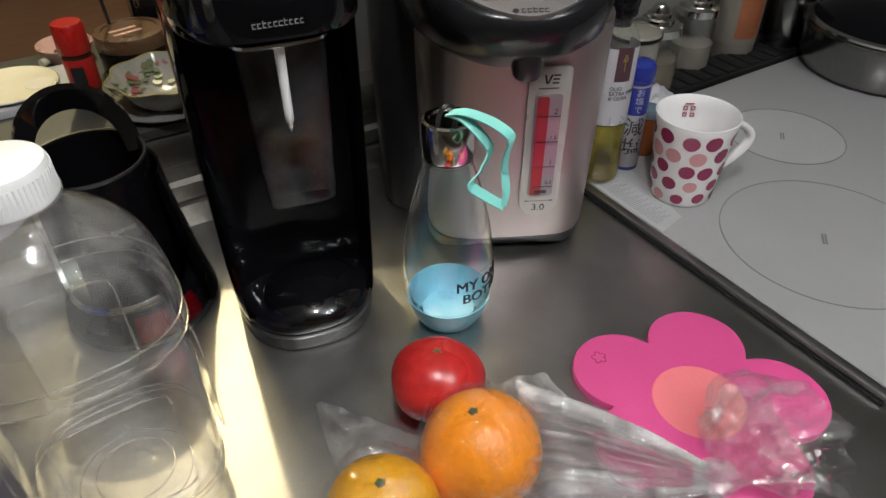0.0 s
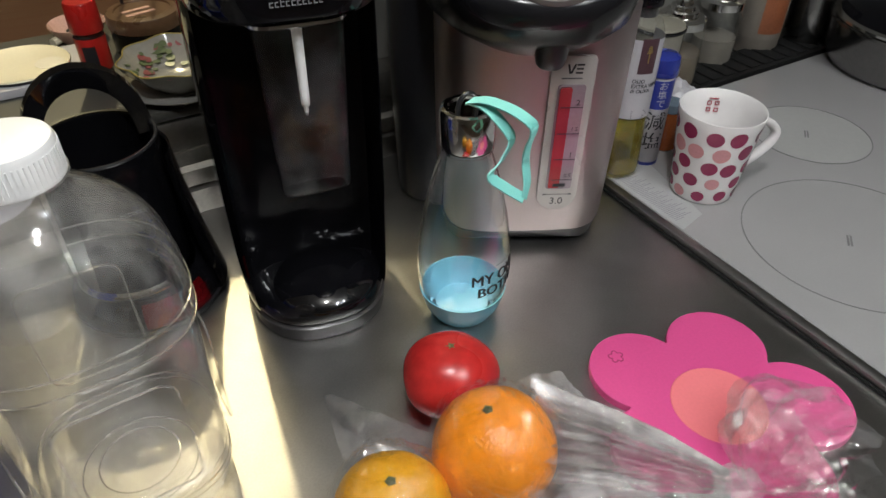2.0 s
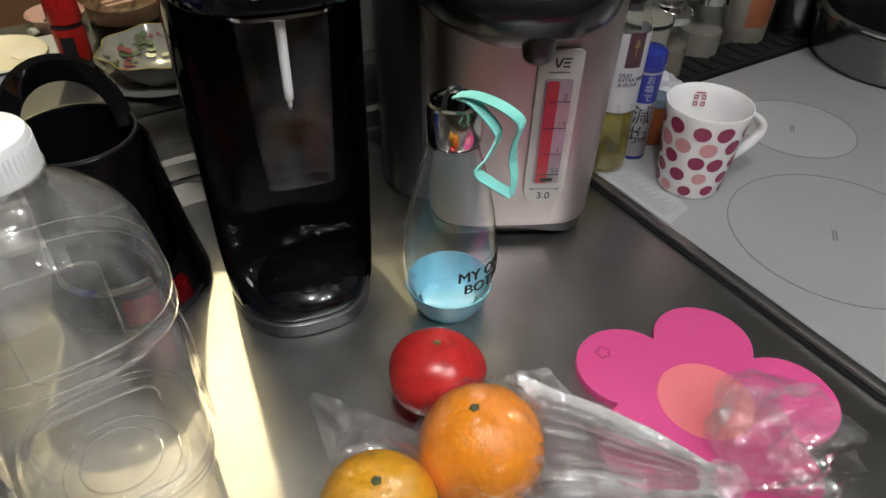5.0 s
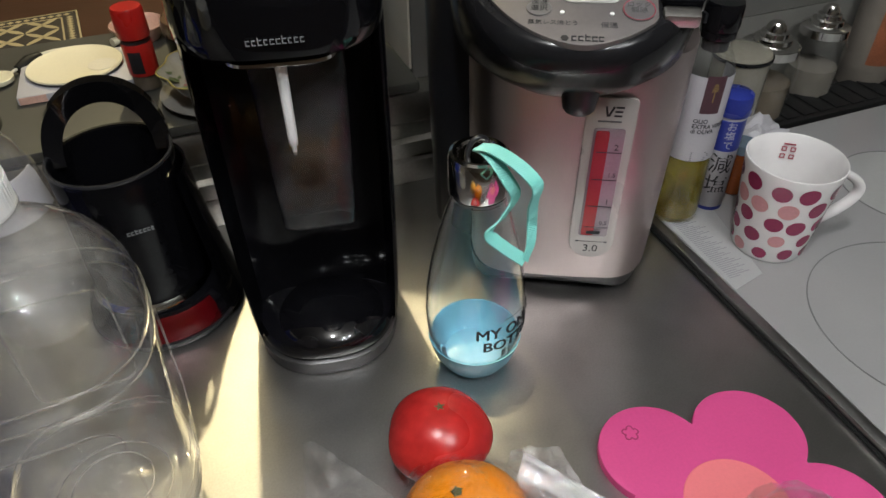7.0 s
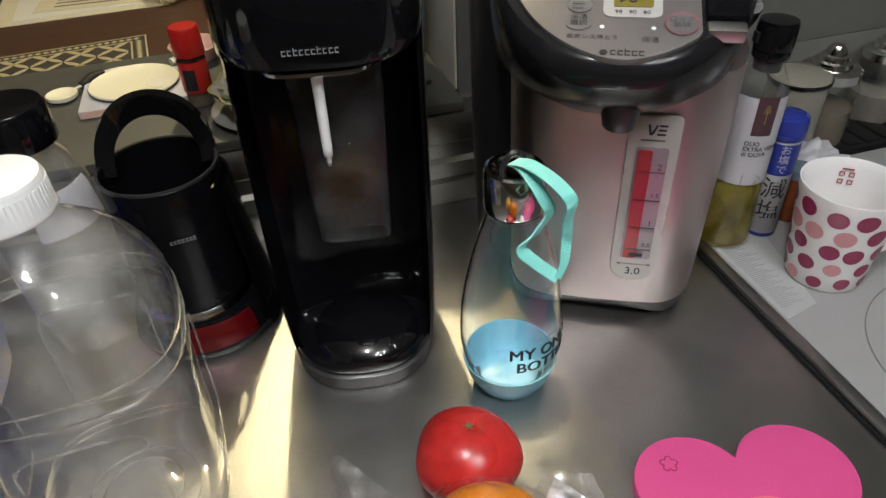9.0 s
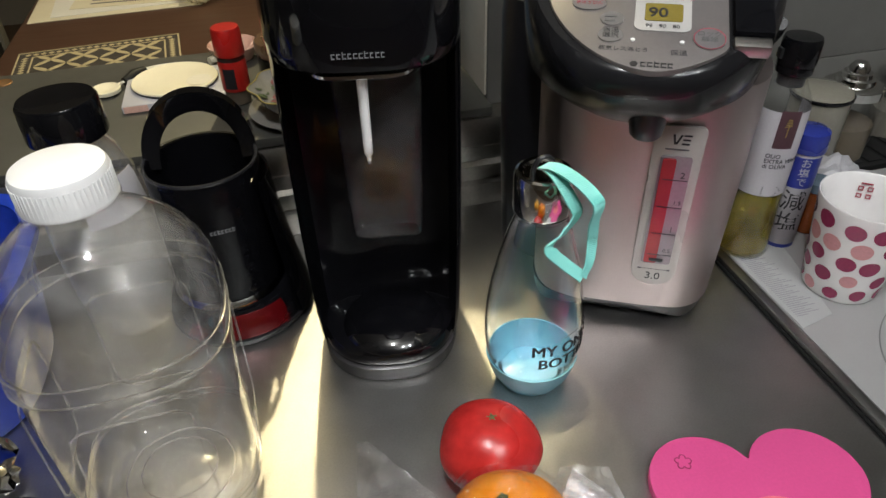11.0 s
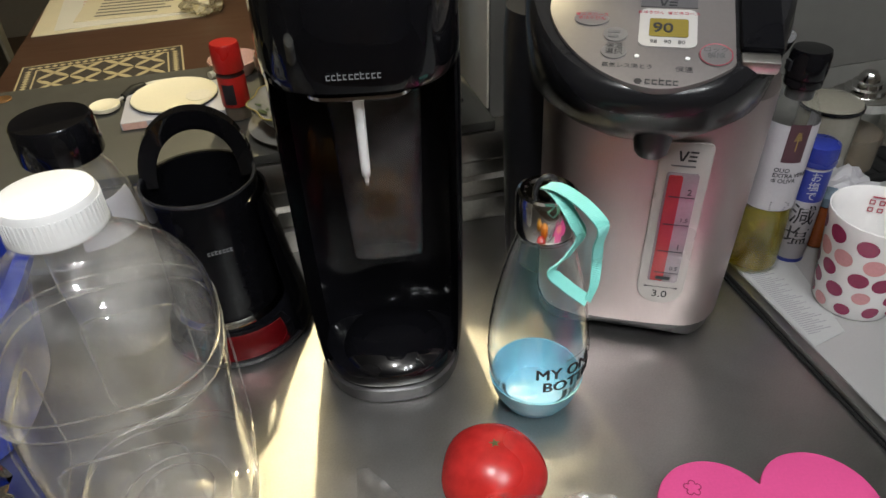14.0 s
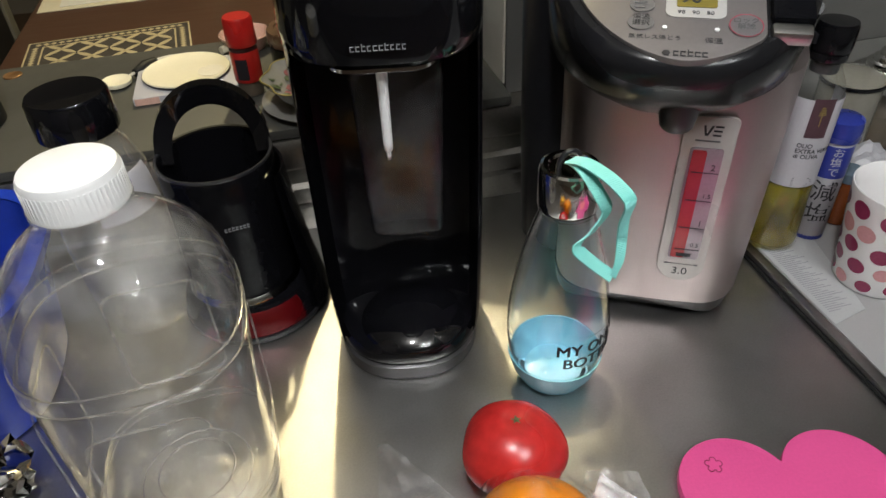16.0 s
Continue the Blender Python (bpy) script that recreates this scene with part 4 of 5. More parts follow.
def pot_mat():
    o = tagged(empty("pot_mat", 0.346, 0.285, 0.0), "flat pink flower-shaped silicone pot mat with coral centre", "pot mat")
    D, R, pts = 0.0715, 0.0457, []
    for i in range(240):
        a = 2 * math.pi * i / 240
        best = 0.0
        for k in range(5):
            t = a - radians(44 + 72 * k)
            if math.cos(t) > 0 and abs(D * math.sin(t)) < R:
                best = max(best, D * math.cos(t) + math.sqrt(R * R - (D * math.sin(t)) ** 2))
        pts.append((best * math.cos(a), best * math.sin(a)))
    part("petals", slab(pts, 0.0, 0.0080, 0.0012), SILICONE, o)
    part("centre_disc", lathe([(0, 0.0086), (0.0405, 0.0086), (0.0412, 0.0080), (0.0412, 0.0078), (0, 0.0078)], 72), CORAL, o, "coral round centre")
    hole = []
    for k in range(5):
        hole.append(lathe([(0.0020, 0.0083), (0.0029, 0.0083), (0.0029, 0.0079), (0.0020, 0.0079)], 14, 0.0046 * math.cos(radians(72 * k)), 0.0046 * math.sin(radians(72 * k)), 230, 72 * k - 115))
    part("hanging_hole", moved(merged(hole), pose(-0.0400, 0.087, 0)), SILICONE_INK, o, "small flower-shaped cut")
    return o


pot_mat()


# ---- things on and by the hob ----
def mug():
    o = tagged(empty("mug", 0.584, 0.530, 0.0082), "white porcelain mug with plum and pink polka dots", "mug")
    outer = [(0, 0.0015), (0.032, 0.0012), (0.0335, 0.0), (0.0360, 0.0008), (0.0378, 0.004), (0.0400, 0.025), (0.0435, 0.060), (0.0473, 0.096), (0.0490, 0.1092), (0.0488, 0.1108), (0.0478, 0.1110), (0.0468, 0.1100), (0.0447, 0.094), (0.0405, 0.055), (0.0370, 0.015), (0.0330, 0.0065), (0, 0.006)]
    part("body", lathe(outer, 96), PORCELAIN, o)
    hd = []
    for k in range(15):
        s = k / 14
        hd.append((0.0455 + 0.034 * math.sin(math.pi * s) ** 0.8 - 0.006 * s, 0.0, 0.0945 - 0.064 * s + 0.006 * math.sin(math.pi * s)))
    part("handle", moved(sweep(hd, 0.0042, 12, flat=1.4), pose(0, 0, 0, rz=-22)), PORCELAIN, o, "white looped handle")
    wall = [(0.0378, 0.004), (0.0400, 0.025), (0.0435, 0.060), (0.0473, 0.096), (0.0490, 0.1092)]
    rng = random.Random(11)
    for row in range(5):
        for c in range(10):
            a0 = radians(36 * c + 18 * (row % 2) + rng.uniform(-4, 4))
            z0 = 0.0130 + row * 0.0200 + rng.uniform(-0.002, 0.002)
            if abs((math.degrees(a0) + 22 + 180) % 360 - 180) < 16 and 0.03 < z0 < 0.1:
                continue
            rr = (0.0080, 0.0087, 0.0094, 0.0100, 0.0098)[row] * rng.uniform(0.93, 1.05)
            b = bmesh.new()
            rows = [b.verts.new(on_wall(wall, a0, z0))]
            ring = []
            for k in range(22):
                t = 2 * math.pi * k / 22
                ring.append(b.verts.new(on_wall(wall, a0 + rr * math.cos(t) / radius_at(wall, z0), z0 + 0.94 * rr * math.sin(t))))
            for k in range(22):
                b.faces.new((rows[0], ring[k], ring[(k + 1) % 22]))
            part("polka_dot", b, DOT_PALE if rng.random() < 0.24 else DOT_DARK, o)
    mark = []
    for dx, dy in ((-0.0032, 0.003), (0.0032, 0.003), (-0.0032, -0.003), (0.0032, -0.003)):
        mark.append(moved(lathe([(0.0016, 0.0004), (0.0026, 0.0004), (0.0026, 0), (0.0016, 0)], 4, 0, 0, 360, 45), pose(dx, dy, 0)))
    mark.append(box(-0.004, 0.004, 0.0066, 0.0076, 0, 0.0004))
    part("inner_mark", moved(merged(mark), pose(0, 0, 0, rz=52 - 90) @ pose(0, 0.0428, 0.0900, 84, 0, 0) @ Matrix.Diagonal((1.4, 1.4, 1, 1))), INK_RED, o, "small red square emblem")
    return o


def on_wall(wall, a, z):
    z = max(wall[0][1], min(wall[-1][1], z))
    r = radius_at(wall, z) + 0.0003
    return (r * math.cos(a), r * math.sin(a), z)


mug()


def oil_bottle():
    o = tagged(empty("oil_bottle", 0.522, 0.620, 0.0087, 0.0, 0.0, 1.4), "olive oil bottle with white label and black cap, part empty", "bottle")
    prof = [(0, 0.002), (0.024, 0.0), (0.0290, 0.0015), (0.0302, 0.006), (0.0296, 0.030), (0.0272, 0.080), (0.0262, 0.160), (0.0258, 0.176), (0.0240, 0.187), (0.0200, 0.195), (0.0170, 0.200), (0.0152, 0.206), (0.0152, 0.218)]
    part("glass", lathe(prof, 56), GLASS, o, "clear glass")
    part("oil", lathe([(0, 0.005), (0.019, 0.0035), (0.0280, 0.006), (0.0290, 0.010), (0.0284, 0.030), (0.0260, 0.0795), (0.0258, 0.080), (0, 0.080)], 56), OIL, o, "golden green olive oil")
    lab = part("label", lathe([(0.0272, 0.083), (0.0274, 0.0832), (0.0264, 0.1780), (0.0262, 0.1782)], 64, arc=250, start=120), LABEL_WHITE, o, "white paper label")

    def wrap(a0, z0):
        def bend(co):
            a = radians(a0) + co.x / 0.0275
            r = 0.02755 - 0.0085 * (z0 + co.y - 0.083) + co.z
            return Vector((r * math.cos(a), r * math.sin(a), z0 + co.y))
        return bend

    plate = bmesh.new()
    bmesh.ops.create_grid(plate, x_segments=12, y_segments=2, size=0.5)
    for v in plate.verts:
        v.co = Vector((v.co.x * 0.0205, v.co.y * 0.041, 0.0))
        v.co = wrap(-107, 0.1600)(v.co)
    pl = part("picture", plate, LABEL_DARK, lab, "dark plum picture with a gold tree")
    tree = merged([box(-0.0004, 0.0004, -0.010, 0.004, 0, 0.0002)] + [moved(box(-0.0035 + 0.0004 * k, 0.0035 - 0.0004 * k, -0.0004, 0.0004, 0, 0.0002), pose(0, 0.002 + 0.0018 * k, 0, rz=8 - 4 * k)) for k in range(5)])
    for v in tree.verts:
        v.co = wrap(-107, 0.1625)(v.co + Vector((0, 0, 0.0002)))
    part("tree_emblem", tree, GOLD_INK, pl)
    for s, z in (("OLIO", 0.1305), ("EXTRA VERGINE", 0.1245), ("di OLIVA", 0.1185)):
        part("lettering", letters(s, 0.0064, wrap(-136, z), depth=0.0001, align="LEFT", bold=0.0001), INK, lab)
    fine = bars(0.022, 0.0008, 5, 0.0022)
    for v in fine.verts:
        v.co = wrap(-100, 0.0935)(v.co)
    part("fine_print", fine, INK_GREY, lab)
    c = part("cap", lathe([(0.0160, 0.2110), (0.0172, 0.2115), (0.0175, 0.2135), (0.0175, 0.2185), (0.0168, 0.2190), (0.0168, 0.2198), (0.0180, 0.2205), (0.0186, 0.2270), (0.0184, 0.2430), (0.0172, 0.2465), (0, 0.2475)], 48), BLACK_GLOSS, o, "black flip cap")
    part("cap_hinge", moved(box(0.0170, 0.0208, -0.004, 0.004, 0.226, 0.236, 0.001), pose(0, 0, 0, rz=170)), BLACK_PLASTIC, c)
    part("pour_insert", lathe([(0.0080, 0.197), (0.0130, 0.199), (0.0135, 0.212), (0.0080, 0.212), (0.0075, 0.199)], 32), BLACK_PLASTIC, o)
    return o


oil_bottle()


def salt_bottle():
    o = tagged(empty("salt_shaker", 0.571, 0.617, 0.0082), "slim salt shaker with blue cap and printed white label", "shaker")
    part("tube", lathe([(0, 0), (0.0165, 0), (0.0172, 0.001), (0.0172, 0.120), (0.0165, 0.122), (0, 0.122)], 48), LABEL_WHITE, o, "white printed tube")
    part("blue_band", lathe([(0.0173, 0.080), (0.0174, 0.0801), (0.0174, 0.1170), (0.0173, 0.1171)], 48), NAVY, o)
    part("foot_band", lathe([(0.0173, 0.0005), (0.0174, 0.0006), (0.0174, 0.0050), (0.0173, 0.0051)], 48), NAVY, o)
    part("cap", lathe([(0.0160, 0.1205), (0.0188, 0.1210), (0.0192, 0.1235), (0.0188, 0.138), (0.0180, 0.143), (0.0150, 0.1450), (0, 0.1455)], 48), NAVY, o, "round blue cap")

    def wrap(a0, z0):
        def bend(co):
            a = radians(a0) + co.x / 0.0176
            r = 0.0176 + co.z
            return Vector((r * math.cos(a), r * math.sin(a), z0 + co.y))
        return bend

    part("lettering", letters("減", 0.027, wrap(-122, 0.062), depth=0.0001), INK, o, "large black character")
    part("lettering", letters("塩", 0.027, wrap(-122, 0.034), depth=0.0001), INK, o, "large black characters")
    part("lettering", letters("お\n塩\nで", 0.0115, wrap(-118, 0.099), depth=0.0001), LABEL_WHITE, o, "small white characters")
    return o


salt_bottle()


def spice_jar(x, y, r, h, content, fill, label, z=0.0005, lid=CHROME):
    o = tagged(empty("spice_jar", x, y, z), label, "jar", "jars by the wall")
    part("glass", lathe([(0, 0.002), (r * 0.9, 0.0), (r, 0.004), (r, h * 0.58), (r * 1.04, h * 0.60), (r, h * 0.63), (r * 0.86, h * 0.70)], 48), GLASS, o)
    part("contents", lathe([(0, 0.004), (r * 0.93, 0.004), (r * 0.95, h * fill), (r * 0.5, h * fill * 1.03), (0, h * fill)], 40), content, o)
    part("lid", lathe([(r * 0.82, h * 0.69), (r * 0.93, h * 0.70), (r * 0.93, h * 0.78), (r * 0.80, h * 0.80), (r * 0.62, h * 0.805), (r * 0.60, h * 0.85), (r * 0.46, h * 0.86), (r * 0.44, h * 0.90), (r * 0.33, h * 0.91), (r * 0.31, h * 0.95), (r * 0.20, h * 0.99), (0, h)], 48), lid, o, "stepped bright metal lid")
    return o


spice_jar(0.766, 0.770, 0.040, 0.142, BROWN, 0.42, "round glass jar of brown spice with stepped metal lid")
spice_jar(0.885, 0.795, 0.035, 0.138, PALE_POWDER, 0.36, "slim glass jar of pale powder with stepped metal lid")


def labelled_bottle():
    o = tagged(empty("sauce_bottle", 1.000, 0.798, 0.0005), "clear sauce bottle with an orange and white label", "bottle")
    part("glass", lathe([(0, 0.001), (0.034, 0), (0.036, 0.003), (0.036, 0.150), (0.028, 0.170), (0.018, 0.180), (0.018, 0.190)], 40), PALE_POWDER, o)
    # White label in a darker tone, which puts the corner's shade into it.
    part("label", lathe([(0.0362, 0.030), (0.0364, 0.031), (0.0364, 0.130), (0.0362, 0.131)], 40), PALE_POWDER, o)
    part("label_picture", lathe([(0.0366, 0.040), (0.0367, 0.041), (0.0367, 0.118), (0.0366, 0.119)], 24, arc=70, start=215), ORANGE_LABEL, o, "orange printed picture")
    part("cap", lathe([(0.017, 0.184), (0.022, 0.186), (0.022, 0.205), (0, 0.207)], 32), CREAM_LID, o, "cream cap")
    return o


labelled_bottle()


def tumbler():
    o = tagged(empty("steel_canister", 1.100, 0.775, 0.0005), "brushed steel canister by the wall, its steel darkened for the shade there", "canister")
    part("wall", lathe([(0, 0), (0.040, 0), (0.042, 0.003), (0.042, 0.16), (0.040, 0.163), (0, 0.164)], 48), SHADED_STEEL, o)
    part("lid", lathe([(0.043, 0.150), (0.044, 0.152), (0.044, 0.168), (0.040, 0.172), (0.012, 0.174), (0.010, 0.186), (0, 0.188)], 48), BLACK_PLASTIC, o)
    return o


tumbler()


def canister():
    o = tagged(empty("enamel_canister", 0.695, 0.745, 0.0005), "cream enamel canister with black-rimmed lid", "canister")
    part("wall", lathe([(0, 0), (0.034, 0), (0.036, 0.003), (0.036, 0.118), (0, 0.118)], 56), ENAMEL, o)
    part("lid_rim", lathe([(0.0362, 0.116), (0.0380, 0.117), (0.0380, 0.120), (0.0362, 0.121)], 56), BLACK_GLOSS, o, "black enamel rim")
    part("lid", lathe([(0.0365, 0.1212), (0.035, 0.124), (0.025, 0.127), (0, 0.128)], 56), ENAMEL, o)
    return o


canister()


def saucepan():
    o = tagged(empty("saucepan", 1.150, 0.610, 0.0084), "wide stainless steel pan with dark glass lid on the hob", "pan")
    part("body", lathe([(0, 0), (0.115, 0), (0.125, 0.004), (0.135, 0.022), (0.138, 0.070), (0.142, 0.072), (0.142, 0.075), (0.136, 0.075)], 88), SHADED_STEEL, o, "polished steel body")
    part("lid_rim", lathe([(0.128, 0.0755), (0.138, 0.0755), (0.138, 0.080), (0.128, 0.081), (0.128, 0.0755)], 88), CHROME, o)
    part("lid", lathe([(0.1275, 0.080), (0.10, 0.092), (0.05, 0.100), (0, 0.102)], 72), COLUMN_BLACK, o, "dark glass lid")
    part("lid_knob", lathe([(0.010, 0.101), (0.012, 0.112), (0.020, 0.116), (0.020, 0.124), (0, 0.126)], 32), BLACK_PLASTIC, o)
    part("long_handle", sweep(curve([(-0.02, 0.14, 0.066), (-0.03, 0.18, 0.076), (-0.05, 0.225, 0.084)]), 0.010, 12, flat=0.6), BLACK_PLASTIC, o)
    return o


saucepan()


def sheet(name, corners, z, material, label, category, seed=1, wave=0.004, n=14, thick=0.0004):
    bm = bmesh.new()
    g = []
    for i in range(n + 1):
        for j in range(n + 1):
            u, v = i / n, j / n
            x = (corners[0][0] * (1 - u) + corners[1][0] * u) * (1 - v) + (corners[3][0] * (1 - u) + corners[2][0] * u) * v
            y = (corners[0][1] * (1 - u) + corners[1][1] * u) * (1 - v) + (corners[3][1] * (1 - u) + corners[2][1] * u) * v
            g.append(bm.verts.new((x, y, z + thick + wave * abs(noise.noise(Vector((x * 22, y * 22, seed)))))))
    for i in range(n):
        for j in range(n):
            k = i * (n + 1) + j
            bm.faces.new((g[k], g[k + n + 1], g[k + n + 2], g[k + 1]))
    ex = bmesh.ops.extrude_face_region(bm, geom=bm.faces[:])
    bmesh.ops.translate(bm, vec=(0, 0, -thick), verts=[q for q in ex["geom"] if isinstance(q, bmesh.types.BMVert)])
    bmesh.ops.recalc_face_normals(bm, faces=bm.faces)
    return tagged(part(name, bm, material), label, category)


leaflet = sheet("leaflet", [(0.503, 0.480), (0.545, 0.490), (0.590, 0.700), (0.503, 0.700)], 0.0080, LEAFLET, "thin white printed leaflet under the mug and bottles", "paper", 2, 0.0)
for k in range(44):
    w = 0.014 + 0.020 * ((k * 37) % 10) / 10
    part("print_line", box(0.508, 0.508 + w, 0.496 + k * 0.0030, 0.4971 + k * 0.0030, 0.0086, 0.0087), LEAFLET_INK, leaflet)


def crumpled():
    bm = bmesh.new()
    bmesh.ops.create_icosphere(bm, subdivisions=4, radius=1)
    for v in bm.verts:
        p = v.co.copy()
        k = 1 + 0.55 * noise.noise(p * 2.2) + 0.25 * abs(noise.noise(p * 6))
        v.co = Vector((p.x * 0.055 * k, p.y * 0.040 * k, max(0.0, 0.022 + p.z * 0.026 * k)))
    ob = part("crumpled_wrapper", bm, LABEL_WHITE, sharp=20)
    ob.matrix_world = pose(0.668, 0.668, 0.0085, 0, 0, 20)
    return tagged(ob, "crumpled white paper wrapper beside the shaker", "wrapper")


crumpled()
amber = tagged(empty("amber_jar", 0.616, 0.628, 0.0084), "small amber sachet jar with teal lid behind the mug", "jar")
part("glass", lathe([(0, 0), (0.014, 0), (0.016, 0.002), (0.016, 0.048), (0.013, 0.054), (0, 0.055)], 32), AMBER, amber)
part("lid", lathe([(0.0135, 0.0545), (0.0150, 0.055), (0.0150, 0.066), (0, 0.067)], 32), SLATE, amber)


# ---- grinder, bottles and basket at the far end of the worktop ----
def grinder():
    o = tagged(empty("coffee_grinder", -0.046, 0.694, 0.0), "black electric grinder cup with hooped lid on red lacquer base", "grinder")
    base = part("base", lathe([(0, 0), (0.068, 0), (0.072, 0.002), (0.0735, 0.008), (0.073, 0.009), (0, 0.009)], 64, 0.006, -0.002), BLACK_PLASTIC, o)
    part("red_skirt", lathe([(0.0722, 0.0092), (0.0716, 0.012), (0.0680, 0.028), (0.0610, 0.037), (0, 0.038)], 64, 0.005, -0.001), BLACK_GLOSS, o, "black skirt")
    part("red_band", lathe([(0.0722, 0.0096), (0.0726, 0.0100), (0.0720, 0.0125), (0.0685, 0.0287), (0.0640, 0.0345), (0.0634, 0.0346)], 40, 0.005, -0.001, 56, -104), RED_METAL, o, "red lacquered band on the skirt")
    part("cup", lathe([(0, 0.038), (0.048, 0.038), (0.0525, 0.042), (0.0530, 0.055), (0.0525, 0.150), (0.0530, 0.176), (0.0515, 0.1795), (0.0490, 0.1780), (0.0480, 0.165), (0.0475, 0.105), (0.030, 0.100), (0, 0.100)], 72), COLUMN_BLACK, o, "glossy black cup")
    part("rim_trim", lathe([(0.0505, 0.1795), (0.0530, 0.1800), (0.0535, 0.1785), (0.0530, 0.1770)], 72), GREY_PLATE, o)
    blade = part("blade", merged([box(-0.026, 0.026, -0.005, 0.005, 0.108, 0.110, 0.001), lathe([(0, 0.100), (0.010, 0.100), (0.010, 0.114), (0, 0.115)], 24)]), CHROME, o, "steel blade in the cup")
    arch = []
    for k in range(29):
        a = math.pi * k / 28
        c, q = math.cos(a), math.sin(a) ** 0.8
        y0, y1 = 0.008 + 0.022 * q, 0.020 + 0.024 * q
        arch.append([(0.0525 * c, y0, 0.170 + 0.062 * q), (0.0525 * c, y1, 0.170 + 0.062 * q), (0.0375 * c, y1 - 0.002, 0.168 + 0.044 * q), (0.0375 * c, y0 + 0.002, 0.168 + 0.044 * q)])
    part("hoop", loft(arch), BLACK_GLOSS, o, "black plastic hoop over the cup")
    part("housing", lathe([(0.0545, 0.160), (0.0570, 0.162), (0.0610, 0.120), (0.0700, 0.060), (0.0800, 0.010), (0.0785, 0.0095), (0.0745, 0.0095), (0.0545, 0.160)], 48, 0.003, 0, 150, -36), BLACK_GLOSS, o, "flared black housing behind the cup")
    part("collar", lathe([(0.0526, 0.043), (0.0560, 0.039), (0.0565, 0.0375)], 72), CHROME, o)
    word_mark(o, 7, 0.0026, 0.0034, 0.0008, pose(0.010, -0.0523, 0.128, 90, 0, 8), SILVER_INK)
    return o


grinder()


def capped_bottle():
    o = tagged(empty("carafe", -0.152, 0.708, 0.0), "clear plastic bottle with black cap and white label", "bottle")
    part("body", lathe([(0, 0.002), (0.038, 0.0), (0.044, 0.006), (0.048, 0.03), (0.050, 0.110), (0.0485, 0.140), (0.0440, 0.172), (0.0345, 0.198), (0.0255, 0.212), (0.0255, 0.222)], 56), PET, o)
    part("label", lathe([(0.0490, 0.1400), (0.0492, 0.1402), (0.0465, 0.1600), (0.0448, 0.1720), (0.0420, 0.1795), (0.0416, 0.1796)], 40, arc=80, start=272), LABEL_WHITE, o, "white label")
    part("cap", lathe([(0.0300, 0.214), (0.0345, 0.2145), (0.0350, 0.2160), (0.0340, 0.2460), (0.0320, 0.2490), (0.0290, 0.2485), (0, 0.2480)], 56), BLACK_GLOSS, o, "glossy black cap")
    return o


capped_bottle()


def basket():
    o = tagged(empty("blue_basin", -0.333, 0.645, 0.0), "blue plastic basin holding a clear bag", "basin")
    part("shell", loft([oval(0, 0, 0.100, 0.095, 0.0, 3), oval(0, 0, 0.104, 0.099, 0.003, 3), oval(0, 0, 0.122, 0.115, 0.125, 3), oval(0, 0, 0.128, 0.121, 0.130, 3), oval(0, 0, 0.128, 0.121, 0.136, 3), oval(0, 0, 0.120, 0.113, 0.136, 3), oval(0, 0, 0.101, 0.096, 0.006, 3)]), BLUE, o)
    part("rim", loft([oval(0, 0, 0.129, 0.122, 0.128, 3), oval(0, 0, 0.133, 0.126, 0.130, 3), oval(0, 0, 0.133, 0.126, 0.138, 3), oval(0, 0, 0.119, 0.112, 0.138, 3)], (False, False)), BLUE, o)
    return o


basket()
bm = bmesh.new()
bmesh.ops.create_icosphere(bm, subdivisions=4, radius=1)
for v in bm.verts:
    p = v.co.copy()
    k = 1 + 0.35 * noise.noise(p * 1.8) + 0.20 * abs(noise.noise(p * 5))
    v.co = Vector((p.x * 0.082 * k, p.y * 0.078 * k, max(0.0, 0.095 + p.z * 0.10 * k)))
wrap_bag = part("clear_bag", bm, clear("milky_film", (0.9, 0.9, 0.88), 0.42, (0.62, 0.60, 0.52), 0.2, 0.9, 45), sharp=60)
wrap_bag.matrix_world = pose(-0.330, 0.645, 0.008)
tagged(wrap_bag, "crumpled milky plastic bag standing in the blue basin", "bag")
bm = bmesh.new()
bmesh.ops.create_icosphere(bm, subdivisions=4, radius=1)
for v in bm.verts:
    p = v.co.copy()
    k = 1 + 0.35 * noise.noise(p * 2.4) + 0.25 * abs(noise.noise(p * 7))
    v.co = Vector((p.x * 0.040 * k, p.y * 0.036 * k, max(0.0, 0.022 + p.z * 0.026 * k)))
foil = part("foil_ball", bm, CHROME, sharp=25)
foil.matrix_world = pose(-0.272, 0.506, 0.0)
tagged(foil, "crumpled silver foil lying on the worktop", "foil")
ring = tagged(empty("black_lid", -0.215, 0.437, 0.0), "round black lid with a bright metal ring", "lid")
part("cover", lathe([(0, 0), (0.030, 0), (0.033, 0.003), (0.033, 0.030), (0.030, 0.034), (0, 0.033)], 48), BLACK_PLASTIC, ring)
part("metal_ring", sweep([(0.012 * math.cos(a * math.pi / 12), 0.012 * math.sin(a * math.pi / 12), 0.036) for a in range(25)], 0.0016, 8), CHROME, ring)


# ---- on the raised ledge ----
L = 0.1322


